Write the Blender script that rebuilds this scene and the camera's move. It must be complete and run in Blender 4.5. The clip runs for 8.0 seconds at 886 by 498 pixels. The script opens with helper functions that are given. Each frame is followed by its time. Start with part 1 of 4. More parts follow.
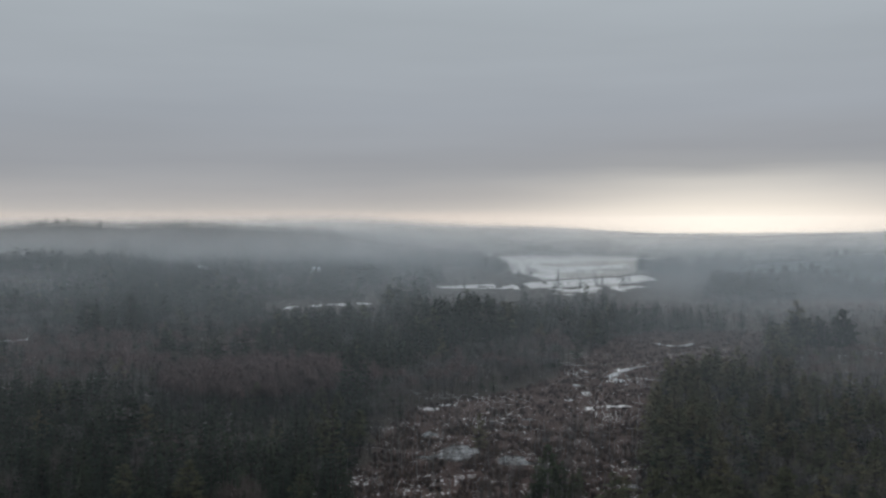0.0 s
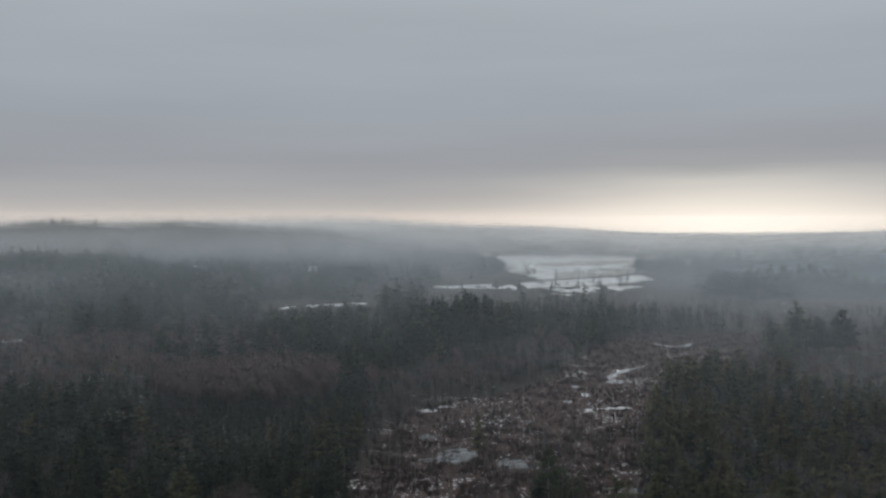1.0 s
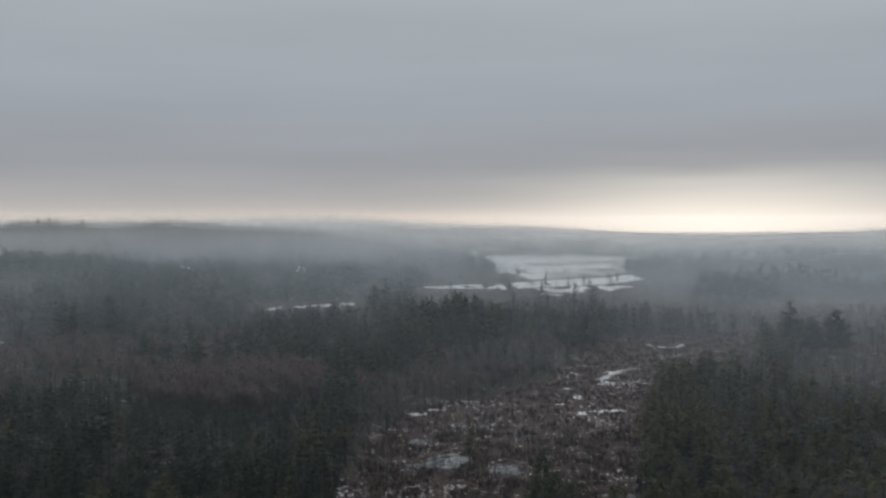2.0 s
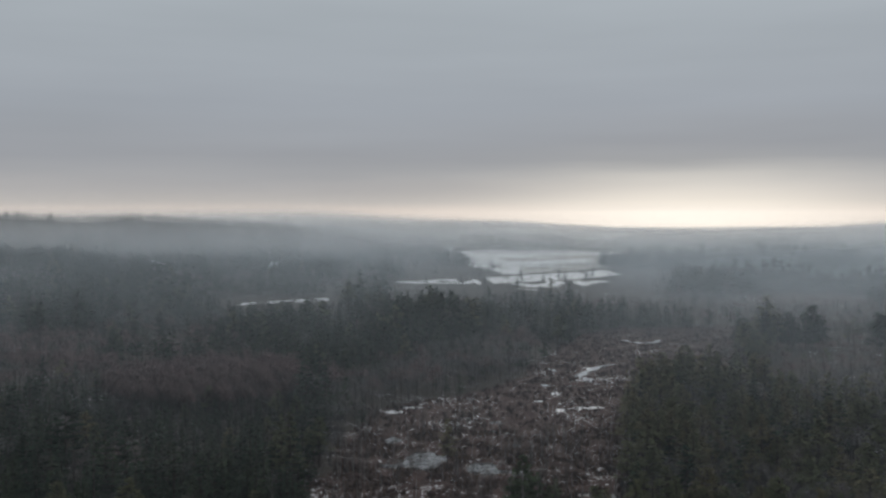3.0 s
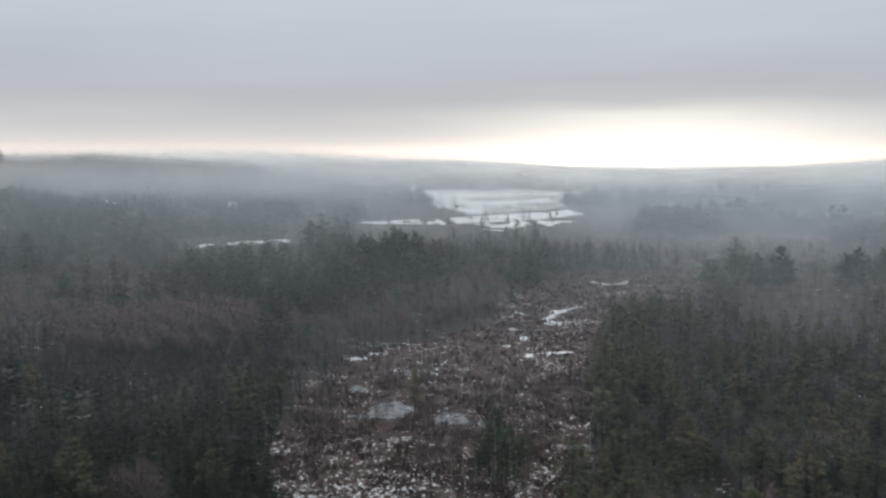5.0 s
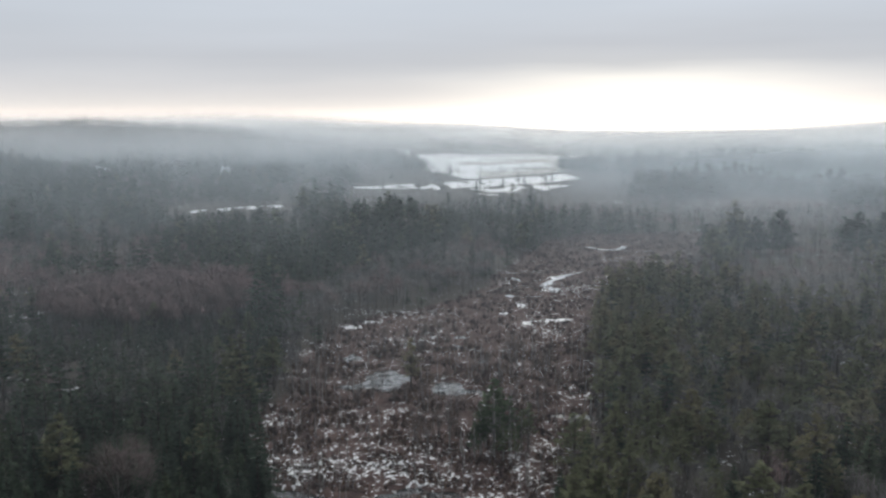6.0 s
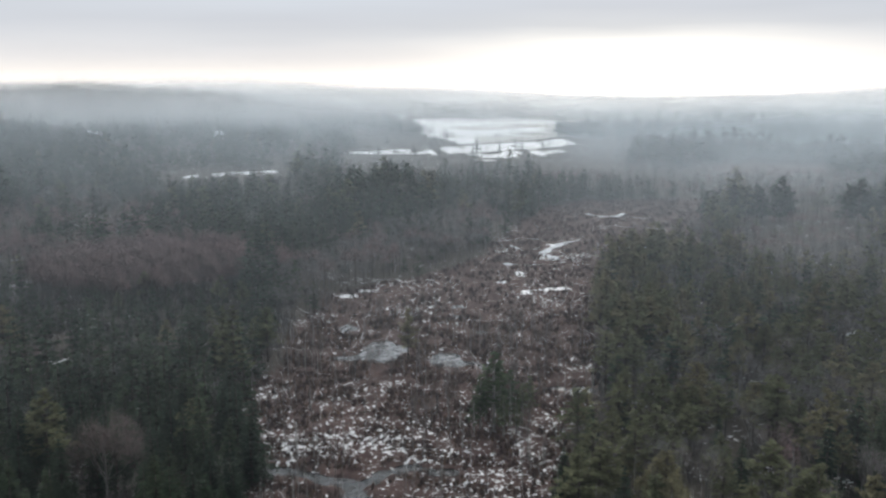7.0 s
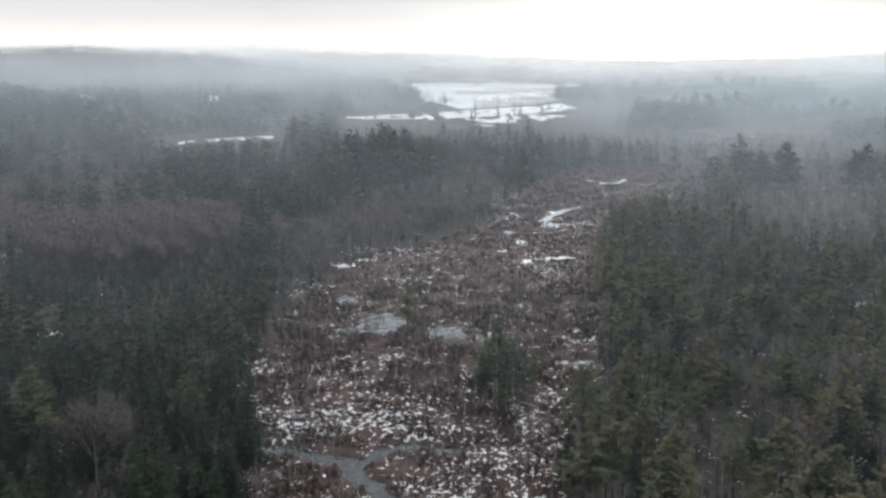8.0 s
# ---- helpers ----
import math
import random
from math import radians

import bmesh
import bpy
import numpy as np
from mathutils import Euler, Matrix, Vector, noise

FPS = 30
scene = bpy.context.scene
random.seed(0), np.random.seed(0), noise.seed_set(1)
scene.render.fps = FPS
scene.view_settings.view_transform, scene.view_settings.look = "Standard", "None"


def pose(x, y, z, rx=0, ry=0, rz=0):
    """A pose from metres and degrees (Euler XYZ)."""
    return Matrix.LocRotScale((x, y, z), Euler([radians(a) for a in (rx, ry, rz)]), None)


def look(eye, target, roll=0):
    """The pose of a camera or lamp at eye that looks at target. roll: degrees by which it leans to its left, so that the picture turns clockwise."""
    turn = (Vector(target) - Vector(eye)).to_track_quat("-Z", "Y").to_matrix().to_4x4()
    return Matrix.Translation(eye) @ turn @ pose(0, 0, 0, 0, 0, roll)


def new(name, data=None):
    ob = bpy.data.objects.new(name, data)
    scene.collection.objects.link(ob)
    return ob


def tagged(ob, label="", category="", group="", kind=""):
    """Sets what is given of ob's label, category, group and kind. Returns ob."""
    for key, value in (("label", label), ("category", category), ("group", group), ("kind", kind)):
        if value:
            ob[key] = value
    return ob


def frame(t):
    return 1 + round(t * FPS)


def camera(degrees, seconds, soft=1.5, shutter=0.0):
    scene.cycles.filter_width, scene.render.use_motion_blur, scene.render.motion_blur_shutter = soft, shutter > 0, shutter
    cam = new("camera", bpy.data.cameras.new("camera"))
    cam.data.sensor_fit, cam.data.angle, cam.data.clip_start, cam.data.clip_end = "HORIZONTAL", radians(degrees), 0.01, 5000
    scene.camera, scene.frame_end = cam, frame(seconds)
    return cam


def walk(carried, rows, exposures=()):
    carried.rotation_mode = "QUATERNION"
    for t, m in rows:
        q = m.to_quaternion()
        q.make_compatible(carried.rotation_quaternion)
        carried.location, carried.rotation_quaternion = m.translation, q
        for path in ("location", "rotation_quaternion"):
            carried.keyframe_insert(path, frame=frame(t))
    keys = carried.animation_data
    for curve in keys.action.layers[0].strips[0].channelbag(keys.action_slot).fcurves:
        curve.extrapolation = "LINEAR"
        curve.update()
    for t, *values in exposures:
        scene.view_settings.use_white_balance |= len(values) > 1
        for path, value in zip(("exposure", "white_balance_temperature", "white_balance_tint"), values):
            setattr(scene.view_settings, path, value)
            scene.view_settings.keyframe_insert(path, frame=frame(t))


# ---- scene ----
cam = camera(51.0, 8.0, soft=2.5)
PATH = [
    (0, (2.057, 0.147, 67.849), (2.025, 2.145, 67.782), -0.2),
    (0.5, (1.946, 0.983, 67.819), (1.916, 2.982, 67.753), -0.2),
    (1, (1.569, 3.417, 67.991), (1.544, 5.415, 67.923), -0.2),
    (1.5, (1.182, 6.6, 67.833), (1.165, 8.599, 67.765), -0.2),
    (1.7, (1.23, 8.154, 67.783), (1.219, 10.153, 67.715), -0.2),
    (2.8, (0.407, 15.42, 67.57), (0.447, 17.419, 67.495), -0.2),
    (3, (0.298, 16.523, 67.531), (0.353, 18.521, 67.451), -0.1),
    (3.5, (0.024, 19.801, 67.508), (0.113, 21.796, 67.408), -0.1),
    (4, (-0.2, 22.957, 67.42), (-0.088, 24.949, 67.283), -0.1),
    (4.5, (-0.313, 26.207, 67.447), (-0.187, 28.196, 67.273), -0.1),
    (4.7, (-0.378, 27.393, 67.429), (-0.247, 29.38, 67.241), -0.1),
    (5.8, (-0.785, 34.002, 67.333), (-0.638, 35.978, 67.062), -0.0),
    (6, (-0.634, 35.591, 67.274), (-0.486, 37.564, 66.988), -0.2),
    (6.5, (-0.769, 38.861, 67.172), (-0.616, 40.829, 66.848), -0.1),
    (7, (-0.83, 42.044, 67.047), (-0.673, 44.005, 66.687), -0.1),
    (7.5, (-0.917, 45.068, 67.102), (-0.758, 47.021, 66.704), -0.1),
    (8, (-0.928, 48.314, 66.982), (-0.767, 50.26, 66.548), -0.1),
]
EXPOSURES = [(0.0, 0.08), (3.0, 0.08), (4.0, 0.19), (4.5, 0.46), (6.0, 0.88), (8.0, 1.18)]
walk(cam, [(t, look(eye, target, roll)) for t, eye, target, roll in PATH], EXPOSURES)

# ---- sky and light ----
GLOW = radians(16.5)          # bearing of the bright gap under the cloud, east of north (+y)


def link_chain(tree, kind, **values):
    """A new node of that kind, with attributes set."""
    node = tree.nodes.new(kind)
    for key, value in values.items():
        setattr(node, key, value)
    return node


def math_node(tree, op, a, b=None, clamp=False):
    node = tree.nodes.new("ShaderNodeMath")
    node.operation, node.use_clamp = op, clamp
    for slot, value in ((0, a), (1, b)):
        if value is None:
            continue
        if isinstance(value, (int, float)):
            node.inputs[slot].default_value = value
        else:
            tree.links.new(value, node.inputs[slot])
    return node.outputs[0]


def ramp_node(tree, fac, stops, smooth="LINEAR"):
    node = tree.nodes.new("ShaderNodeValToRGB")
    node.color_ramp.interpolation = smooth
    els = node.color_ramp.elements
    while len(els) < len(stops):
        els.new(0.5)
    for el, (at, colour) in zip(els, stops):
        el.position = at
        el.color = (*colour, 1) if isinstance(colour, tuple) else (colour, colour, colour, 1)
    tree.links.new(fac, node.inputs[0])
    return node.outputs[0]


def mix_node(tree, fac, a, b, blend="MIX"):
    node = tree.nodes.new("ShaderNodeMix")
    node.data_type, node.blend_type = "RGBA", blend
    for slot, value in ((0, fac), (6, a), (7, b)):
        if isinstance(value, (int, float)):
            node.inputs[slot].default_value = value
        elif isinstance(value, tuple):
            node.inputs[slot].default_value = (*value, 1)
        else:
            tree.links.new(value, node.inputs[slot])
    return node.outputs[2]


def noise_node(tree, vector, scale, detail=3.0, rough=0.55):
    node = tree.nodes.new("ShaderNodeTexNoise")
    node.inputs["Scale"].default_value, node.inputs["Detail"].default_value, node.inputs["Roughness"].default_value = scale, detail, rough
    if vector is not None:
        tree.links.new(vector, node.inputs["Vector"])
    return node.outputs["Fac"]


def make_sky():
    world = bpy.data.worlds.new("overcast_sky")
    world.use_nodes = True
    scene.world = world
    t = world.node_tree
    back = t.nodes["Background"]
    coord = t.nodes.new("ShaderNodeTexCoord")
    sep = t.nodes.new("ShaderNodeSeparateXYZ")
    t.links.new(coord.outputs["Generated"], sep.inputs[0])
    x, y, z = sep.outputs
    az = math_node(t, "ARCTAN2", x, y)
    # ragged lower edge of the cloud deck
    stretch = t.nodes.new("ShaderNodeMapping")
    stretch.inputs["Scale"].default_value = (1.6, 1.6, 14)
    t.links.new(coord.outputs["Generated"], stretch.inputs[0])
    ragged = noise_node(t, stretch.outputs[0], 3.0, 4.0, 0.5)
    lift = math_node(t, "MULTIPLY", math_node(t, "SUBTRACT", ragged, 0.5), 0.018)
    height = math_node(t, "ADD", z, math_node(t, "MULTIPLY", lift, math_node(t, "MULTIPLY", z, 25.0, True)))
    h = math_node(t, "SQRT", math_node(t, "MAXIMUM", height, 0.0))
    plain = ramp_node(t, h, [(0.0, (0.72, 0.64, 0.58)), (0.06, (0.66, 0.59, 0.54)), (0.105, (0.50, 0.475, 0.455)), (0.15, (0.42, 0.41, 0.41)),
                             (0.20, (0.355, 0.36, 0.375)), (0.24, (0.315, 0.327, 0.352)), (0.336, (0.335, 0.362, 0.40)), (0.478, (0.38, 0.42, 0.455)), (1.0, (0.46, 0.50, 0.54))])
    bright = ramp_node(t, h, [(0.0, (1.08, 0.99, 0.88)), (0.1, (0.90, 0.83, 0.735)), (0.15, (0.73, 0.685, 0.625)), (0.20, (0.54, 0.525, 0.50)),
                              (0.235, (0.36, 0.365, 0.375)), (0.27, (0.318, 0.33, 0.355)), (0.336, (0.335, 0.362, 0.40)), (0.478, (0.38, 0.42, 0.455)), (1.0, (0.46, 0.50, 0.54))])
    off = math_node(t, "DIVIDE", math_node(t, "SUBTRACT", az, GLOW), 0.195)
    glow = math_node(t, "EXPONENT", math_node(t, "MULTIPLY", math_node(t, "MULTIPLY", off, off), -1.0))
    deck = mix_node(t, glow, plain, bright)
    broad = noise_node(t, stretch.outputs[0], 1.3, 3.0, 0.5)
    shade = math_node(t, "ADD", math_node(t, "MULTIPLY", broad, 0.24), 0.88)
    both = t.nodes.new("ShaderNodeVectorMath")
    both.operation = "SCALE"
    t.links.new(deck, both.inputs[0])
    t.links.new(shade, both.inputs["Scale"])
    air = t.nodes.new("ShaderNodeTexSky")
    air.sky_type, air.sun_disc, air.sun_elevation, air.sun_rotation = "NISHITA", False, radians(33), GLOW
    thin = t.nodes.new("ShaderNodeVectorMath")
    thin.operation = "SCALE"
    thin.inputs["Scale"].default_value = 0.012
    t.links.new(air.outputs[0], thin.inputs[0])
    t.links.new(mix_node(t, 0.96, thin.outputs[0], both.outputs[0]), back.inputs[0])
    back.inputs[1].default_value = 1.0


make_sky()
sun = new("sun", bpy.data.lights.new("sun", "SUN"))
sun.data.energy, sun.data.angle, sun.data.color = 0.4, radians(12), (1.0, 0.93, 0.82)
sun.matrix_world = look((100 * math.sin(GLOW), 100 * math.cos(GLOW), 65), (0, 0, 0))
scene.cycles.transparent_max_bounces = 40


# ---- materials ----
def surface(name, rough=0.9, spec=0.2):
    m = bpy.data.materials.new(name)
    m.use_nodes = True
    p = m.node_tree.nodes["Principled BSDF"]
    p.inputs["Roughness"].default_value, p.inputs["Specular IOR Level"].default_value = rough, spec
    return m, m.node_tree, p


def leafy(name, dark, light, other, grain=0.7):
    """Foliage or twigs: tone by plant ("tint") and by piece, with patches of a second hue."""
    m, t, p = surface(name, 0.85, 0.15)
    geo = t.nodes.new("ShaderNodeNewGeometry")
    info = t.nodes.new("ShaderNodeObjectInfo")
    attr = link_chain(t, "ShaderNodeAttribute", attribute_name="tint")
    plant = math_node(t, "FRACT", math_node(t, "ADD", attr.outputs["Fac"], info.outputs["Random"]))
    hue = mix_node(t, plant, dark, light)
    patch = math_node(t, "GREATER_THAN", plant, 0.72)
    hue = mix_node(t, math_node(t, "MULTIPLY", patch, 0.7), hue, other)
    piece = math_node(t, "ADD", math_node(t, "MULTIPLY", geo.outputs["Random Per Island"], grain), 1 - grain / 2)
    n = noise_node(t, geo.outputs["Position"], 0.35, 3)
    piece = math_node(t, "MULTIPLY", piece, math_node(t, "ADD", n, 0.5))
    v = t.nodes.new("ShaderNodeVectorMath")
    v.operation = "SCALE"
    t.links.new(hue, v.inputs[0])
    t.links.new(piece, v.inputs["Scale"])
    t.links.new(v.outputs[0], p.inputs["Base Color"])
    return m


def bark(name, dark, light):
    m, t, p = surface(name, 0.9, 0.2)
    geo = t.nodes.new("ShaderNodeNewGeometry")
    stretch = t.nodes.new("ShaderNodeMapping")
    stretch.inputs["Scale"].default_value = (6, 6, 1.2)
    t.links.new(geo.outputs["Position"], stretch.inputs[0])
    n = noise_node(t, stretch.outputs[0], 1.5, 4, 0.65)
    t.links.new(mix_node(t, ramp_node(t, n, [(0.3, 0.0), (0.7, 1.0)]), dark, light), p.inputs["Base Color"])
    bump = t.nodes.new("ShaderNodeBump")
    bump.inputs["Strength"].default_value = 0.5
    t.links.new(n, bump.inputs["Height"])
    t.links.new(bump.outputs[0], p.inputs["Normal"])
    return m


M_SPRUCE = leafy("spruce_needles", (0.016, 0.028, 0.017), (0.026, 0.041, 0.023), (0.036, 0.048, 0.025))
M_PINE = leafy("pine_needles", (0.075, 0.080, 0.044), (0.100, 0.098, 0.053), (0.120, 0.102, 0.059), 0.5)
M_YOUNG = leafy("young_conifer_needles", (0.042, 0.060, 0.034), (0.060, 0.078, 0.042), (0.072, 0.082, 0.044))
M_TWIG = leafy("grey_twigs", (0.090, 0.086, 0.086), (0.140, 0.130, 0.126), (0.130, 0.108, 0.100), 0.6)
M_MAPLE = leafy("maple_twigs", (0.110, 0.073, 0.072), (0.150, 0.101, 0.098), (0.132, 0.096, 0.092), 0.6)
M_SHRUB = leafy("marsh_shrub_twigs", (0.046, 0.036, 0.037), (0.080, 0.058, 0.057), (0.105, 0.068, 0.055), 0.7)
M_SEDGE = leafy("dry_sedge", (0.085, 0.060, 0.044), (0.150, 0.105, 0.075), (0.130, 0.075, 0.050), 0.7)
M_BROWN = leafy("brown_twigs", (0.080, 0.062, 0.058), (0.108, 0.084, 0.078), (0.100, 0.074, 0.066), 0.6)
M_BARK = bark("conifer_bark", (0.045, 0.036, 0.032), (0.120, 0.100, 0.088))
M_GREY = bark("grey_bark", (0.070, 0.064, 0.060), (0.190, 0.178, 0.168))
M_PALE = bark("pale_bark", (0.120, 0.112, 0.105), (0.330, 0.315, 0.300))
M_DEAD = bark("weathered_dead_wood", (0.130, 0.120, 0.112), (0.300, 0.285, 0.270))


def ground_material():
    m, t, p = surface("marsh_and_forest_ground", 0.9, 0.2)
    geo = t.nodes.new("ShaderNodeNewGeometry")
    pos = geo.outputs["Position"]
    marsh = link_chain(t, "ShaderNodeAttribute", attribute_name="marsh").outputs["Fac"]
    field = link_chain(t, "ShaderNodeAttribute", attribute_name="field").outputs["Fac"]
    snowy = link_chain(t, "ShaderNodeAttribute", attribute_name="snow").outputs["Fac"]
    fine = noise_node(t, pos, 1.1, 4, 0.62)
    mid = noise_node(t, pos, 0.28, 4, 0.6)
    broad = noise_node(t, pos, 0.045, 3, 0.5)
    litter = mix_node(t, fine, (0.043, 0.037, 0.033), (0.090, 0.075, 0.064))
    sedge = mix_node(t, ramp_node(t, mid, [(0.35, 0.0), (0.65, 1.0)]), (0.043, 0.029, 0.027), (0.094, 0.058, 0.050))
    sedge = mix_node(t, math_node(t, "MULTIPLY", fine, 0.6), sedge, (0.092, 0.060, 0.055))
    base = mix_node(t, marsh, litter, sedge)
    stubble = mix_node(t, mid, (0.36, 0.33, 0.28), (0.50, 0.465, 0.41))
    base = mix_node(t, field, base, stubble)
    # snow lies where its cover is thick enough for the clumps below
    lie = math_node(t, "ADD", math_node(t, "MULTIPLY", fine, 1.15), math_node(t, "ADD", math_node(t, "MULTIPLY", mid, 0.45), math_node(t, "MULTIPLY", broad, 0.35)))
    lie = math_node(t, "ADD", lie, math_node(t, "SUBTRACT", snowy, 1.528))
    cover = math_node(t, "MULTIPLY", lie, 14.0, True)
    t.links.new(mix_node(t, cover, base, (0.76, 0.745, 0.745)), p.inputs["Base Color"])
    t.links.new(math_node(t, "SUBTRACT", 0.92, math_node(t, "MULTIPLY", cover, 0.5)), p.inputs["Roughness"])
    t.links.new(math_node(t, "ADD", 0.15, math_node(t, "MULTIPLY", cover, 0.35)), p.inputs["Specular IOR Level"])
    bump = t.nodes.new("ShaderNodeBump")
    bump.inputs["Strength"].default_value, bump.inputs["Distance"].default_value = 0.7, 0.3
    t.links.new(fine, bump.inputs["Height"])
    t.links.new(bump.outputs[0], p.inputs["Normal"])
    return m


def water_material():
    m, t, p = surface("dark_marsh_water", 0.06, 0.4)
    geo = t.nodes.new("ShaderNodeNewGeometry")
    n = noise_node(t, geo.outputs["Position"], 0.5, 3)
    ice = ramp_node(t, n, [(0.42, 0.0), (0.58, 1.0)])
    sep = t.nodes.new("ShaderNodeSeparateXYZ")
    t.links.new(geo.outputs["Position"], sep.inputs[0])
    # open by the creek; ice paler upstream, its tone also replacing missing bright reflection
    frozen = ramp_node(t, math_node(t, "DIVIDE", sep.outputs[1], 500.0), [(0.42, (0.05, 0.048, 0.05)), (0.50, (0.165, 0.16, 0.165)), (0.60, (0.19, 0.185, 0.19)), (0.72, (0.66, 0.66, 0.67))])
    cover = math_node(t, "MAXIMUM", ice, ramp_node(t, math_node(t, "DIVIDE", sep.outputs[1], 500.0), [(0.5, 0.0), (0.72, 0.9)]))
    t.links.new(mix_node(t, cover, (0.022, 0.021, 0.020), frozen), p.inputs["Base Color"])
    rough = math_node(t, "ADD", math_node(t, "MULTIPLY", ice, 0.22), 0.05)
    t.links.new(rough, p.inputs["Roughness"])
    return m


def haze_sheet_material(share, far):
    """One sheet standing in for haze: most light passes, the rest is scattered, by far sheets mostly onward as droplets
    do. Thins upwards, with ragged wisps.
    """
    m = bpy.data.materials.new("haze_sheet")
    m.use_nodes = True
    t = m.node_tree
    t.nodes.remove(t.nodes["Principled BSDF"])
    geo = t.nodes.new("ShaderNodeNewGeometry")
    stretch = t.nodes.new("ShaderNodeMapping")
    stretch.inputs["Scale"].default_value = (0.006, 0.006, 0.022)
    t.links.new(geo.outputs["Position"], stretch.inputs[0])
    drift = noise_node(t, stretch.outputs[0], 1.0, 5, 0.6)
    dense = link_chain(t, "ShaderNodeAttribute", attribute_name="dense").outputs["Fac"]
    wisps = math_node(t, "ADD", math_node(t, "MULTIPLY", drift, 1.3), 0.35)
    thick = math_node(t, "MULTIPLY", math_node(t, "MULTIPLY", dense, wisps), share, True)
    # haze tint put into the sheet's colour: warm white far off, bluish near
    colour = (0.97, 0.957, 0.935, 1) if far else (0.89, 0.952, 0.985, 1)
    clear, soft, pass_on, onward = [t.nodes.new("ShaderNodeBsdf" + k) for k in ("Transparent", "Diffuse", "Translucent", "Refraction")]
    for node in (soft, pass_on, onward):
        node.inputs["Color"].default_value = colour
    onward.inputs["Roughness"].default_value, onward.inputs["IOR"].default_value = 0.75, 1.25
    back, scatter, mix = [t.nodes.new("ShaderNodeMixShader") for _ in range(3)]
    back.inputs[0].default_value, scatter.inputs[0].default_value = (0.9, 0.6) if far else (0.2, 0.15)
    for node, fac, a, b in ((back, None, soft, pass_on), (scatter, None, back, onward), (mix, thick, clear, scatter)):
        if fac is not None:
            t.links.new(fac, node.inputs[0])
        t.links.new(a.outputs[0], node.inputs[1])
        t.links.new(b.outputs[0], node.inputs[2])
    t.links.new(mix.outputs[0], t.nodes["Material Output"].inputs["Surface"])
    return m


M_GROUND, M_WATER = ground_material(), water_material()


# ---- the lie of the land ----
def lattice(x, y, seed):
    v = np.sin(x * 127.1 + y * 311.7 + seed * 74.7) * 43758.5453
    return v - np.floor(v)


def value_noise(x, y, seed=0):
    """Smooth noise from 0 to 1 with a wavelength of 1, for arrays."""
    x, y = np.asarray(x, float), np.asarray(y, float)
    i, j = np.floor(x), np.floor(y)
    u, v = x - i, y - j
    u, v = u * u * (3 - 2 * u), v * v * (3 - 2 * v)
    a, b, c, d = lattice(i, j, seed), lattice(i + 1, j, seed), lattice(i, j + 1, seed), lattice(i + 1, j + 1, seed)
    return (a * (1 - u) + b * u) * (1 - v) + (c * (1 - u) + d * u) * v


def smooth(a, b, x):
    f = np.clip((x - a) / (b - a), 0, 1)
    return f * f * (3 - 2 * f)


def to_line(x, y, line):
    """Distance to a polyline."""
    best = np.full(np.shape(x), 1e9)
    for (ax, ay), (bx, by) in zip(line, line[1:]):
        f = np.clip(((x - ax) * (bx - ax) + (y - ay) * (by - ay)) / ((bx - ax) ** 2 + (by - ay) ** 2), 0, 1)
        best = np.minimum(best, np.hypot(x - ax - f * (bx - ax), y - ay - f * (by - ay)))
    return best


# the marsh: its west and east edges, as x at given y
WEST_Y = (120, 160, 195, 221, 241, 260, 290, 322, 339, 350, 367, 392, 450, 519, 560)
WEST_X = (-12, -18, -22, -27, -28, -20, -22, -17, -4, 10, 28, 42, 62, 88, 130)
EAST_Y = (120, 160, 191, 205, 228, 258, 301, 353, 386, 441, 491, 560)
EAST_X = (18, 27, 32, 36, 47, 56, 64, 80, 110, 155, 180, 200)


def marsh_at(x, y):
    """1 inside the open marsh, 0 in the woods round it."""
    wob = 5 * (value_noise(x / 14, y / 14, 3) - 0.5)
    inside = np.minimum(x - np.interp(y, WEST_Y, WEST_X), np.interp(y, EAST_Y, EAST_X) - x) + wob
    return smooth(-1.5, 2.5, inside) * smooth(125, 135, y) * smooth(552, 540, y)


CREEKS = [([(-40, 203), (-24, 199), (-14, 195), (-8, 191), (-3, 190), (1, 193), (6, 195), (12, 193)], 1.7),
          ([(-5, 190), (-5, 187), (-2, 183), (0, 180), (2, 175), (0, 165), (3, 150)], 1.5),
          ([(89, 425), (82, 420), (76, 412), (69, 402), (66, 394), (70, 384), (72, 376)], 1.45),
          ([(50, 375), (57, 373), (66, 373)], 1.5),
          ([(109, 503), (111, 495), (117, 488), (124, 492), (128, 500)], 1.3),
          ([(94, 411), (103, 411)], 1.3), ([(103, 404), (113, 399)], 1.0), ([(120, 392), (126, 398)], 0.8), ([(56, 418), (58, 408)], 1.0)]
POOLS = [(2.5, 267, 5.6, 9.0), (-4, 262, 6.8, 3.6), (17, 258, 4.6, 6.0), (22, 256, 3.0, 3.0), (-7.2, 289, 2.3, 5.0), (26, 251.5, 2.0, 2.4),
         (45, 233, 3.4, 3.4), (40, 235, 2.4, 2.6), (25.5, 311, 2.4, 2.4), (23.5, 297, 0.9, 5.5), (29, 283, 1.4, 1.6)]
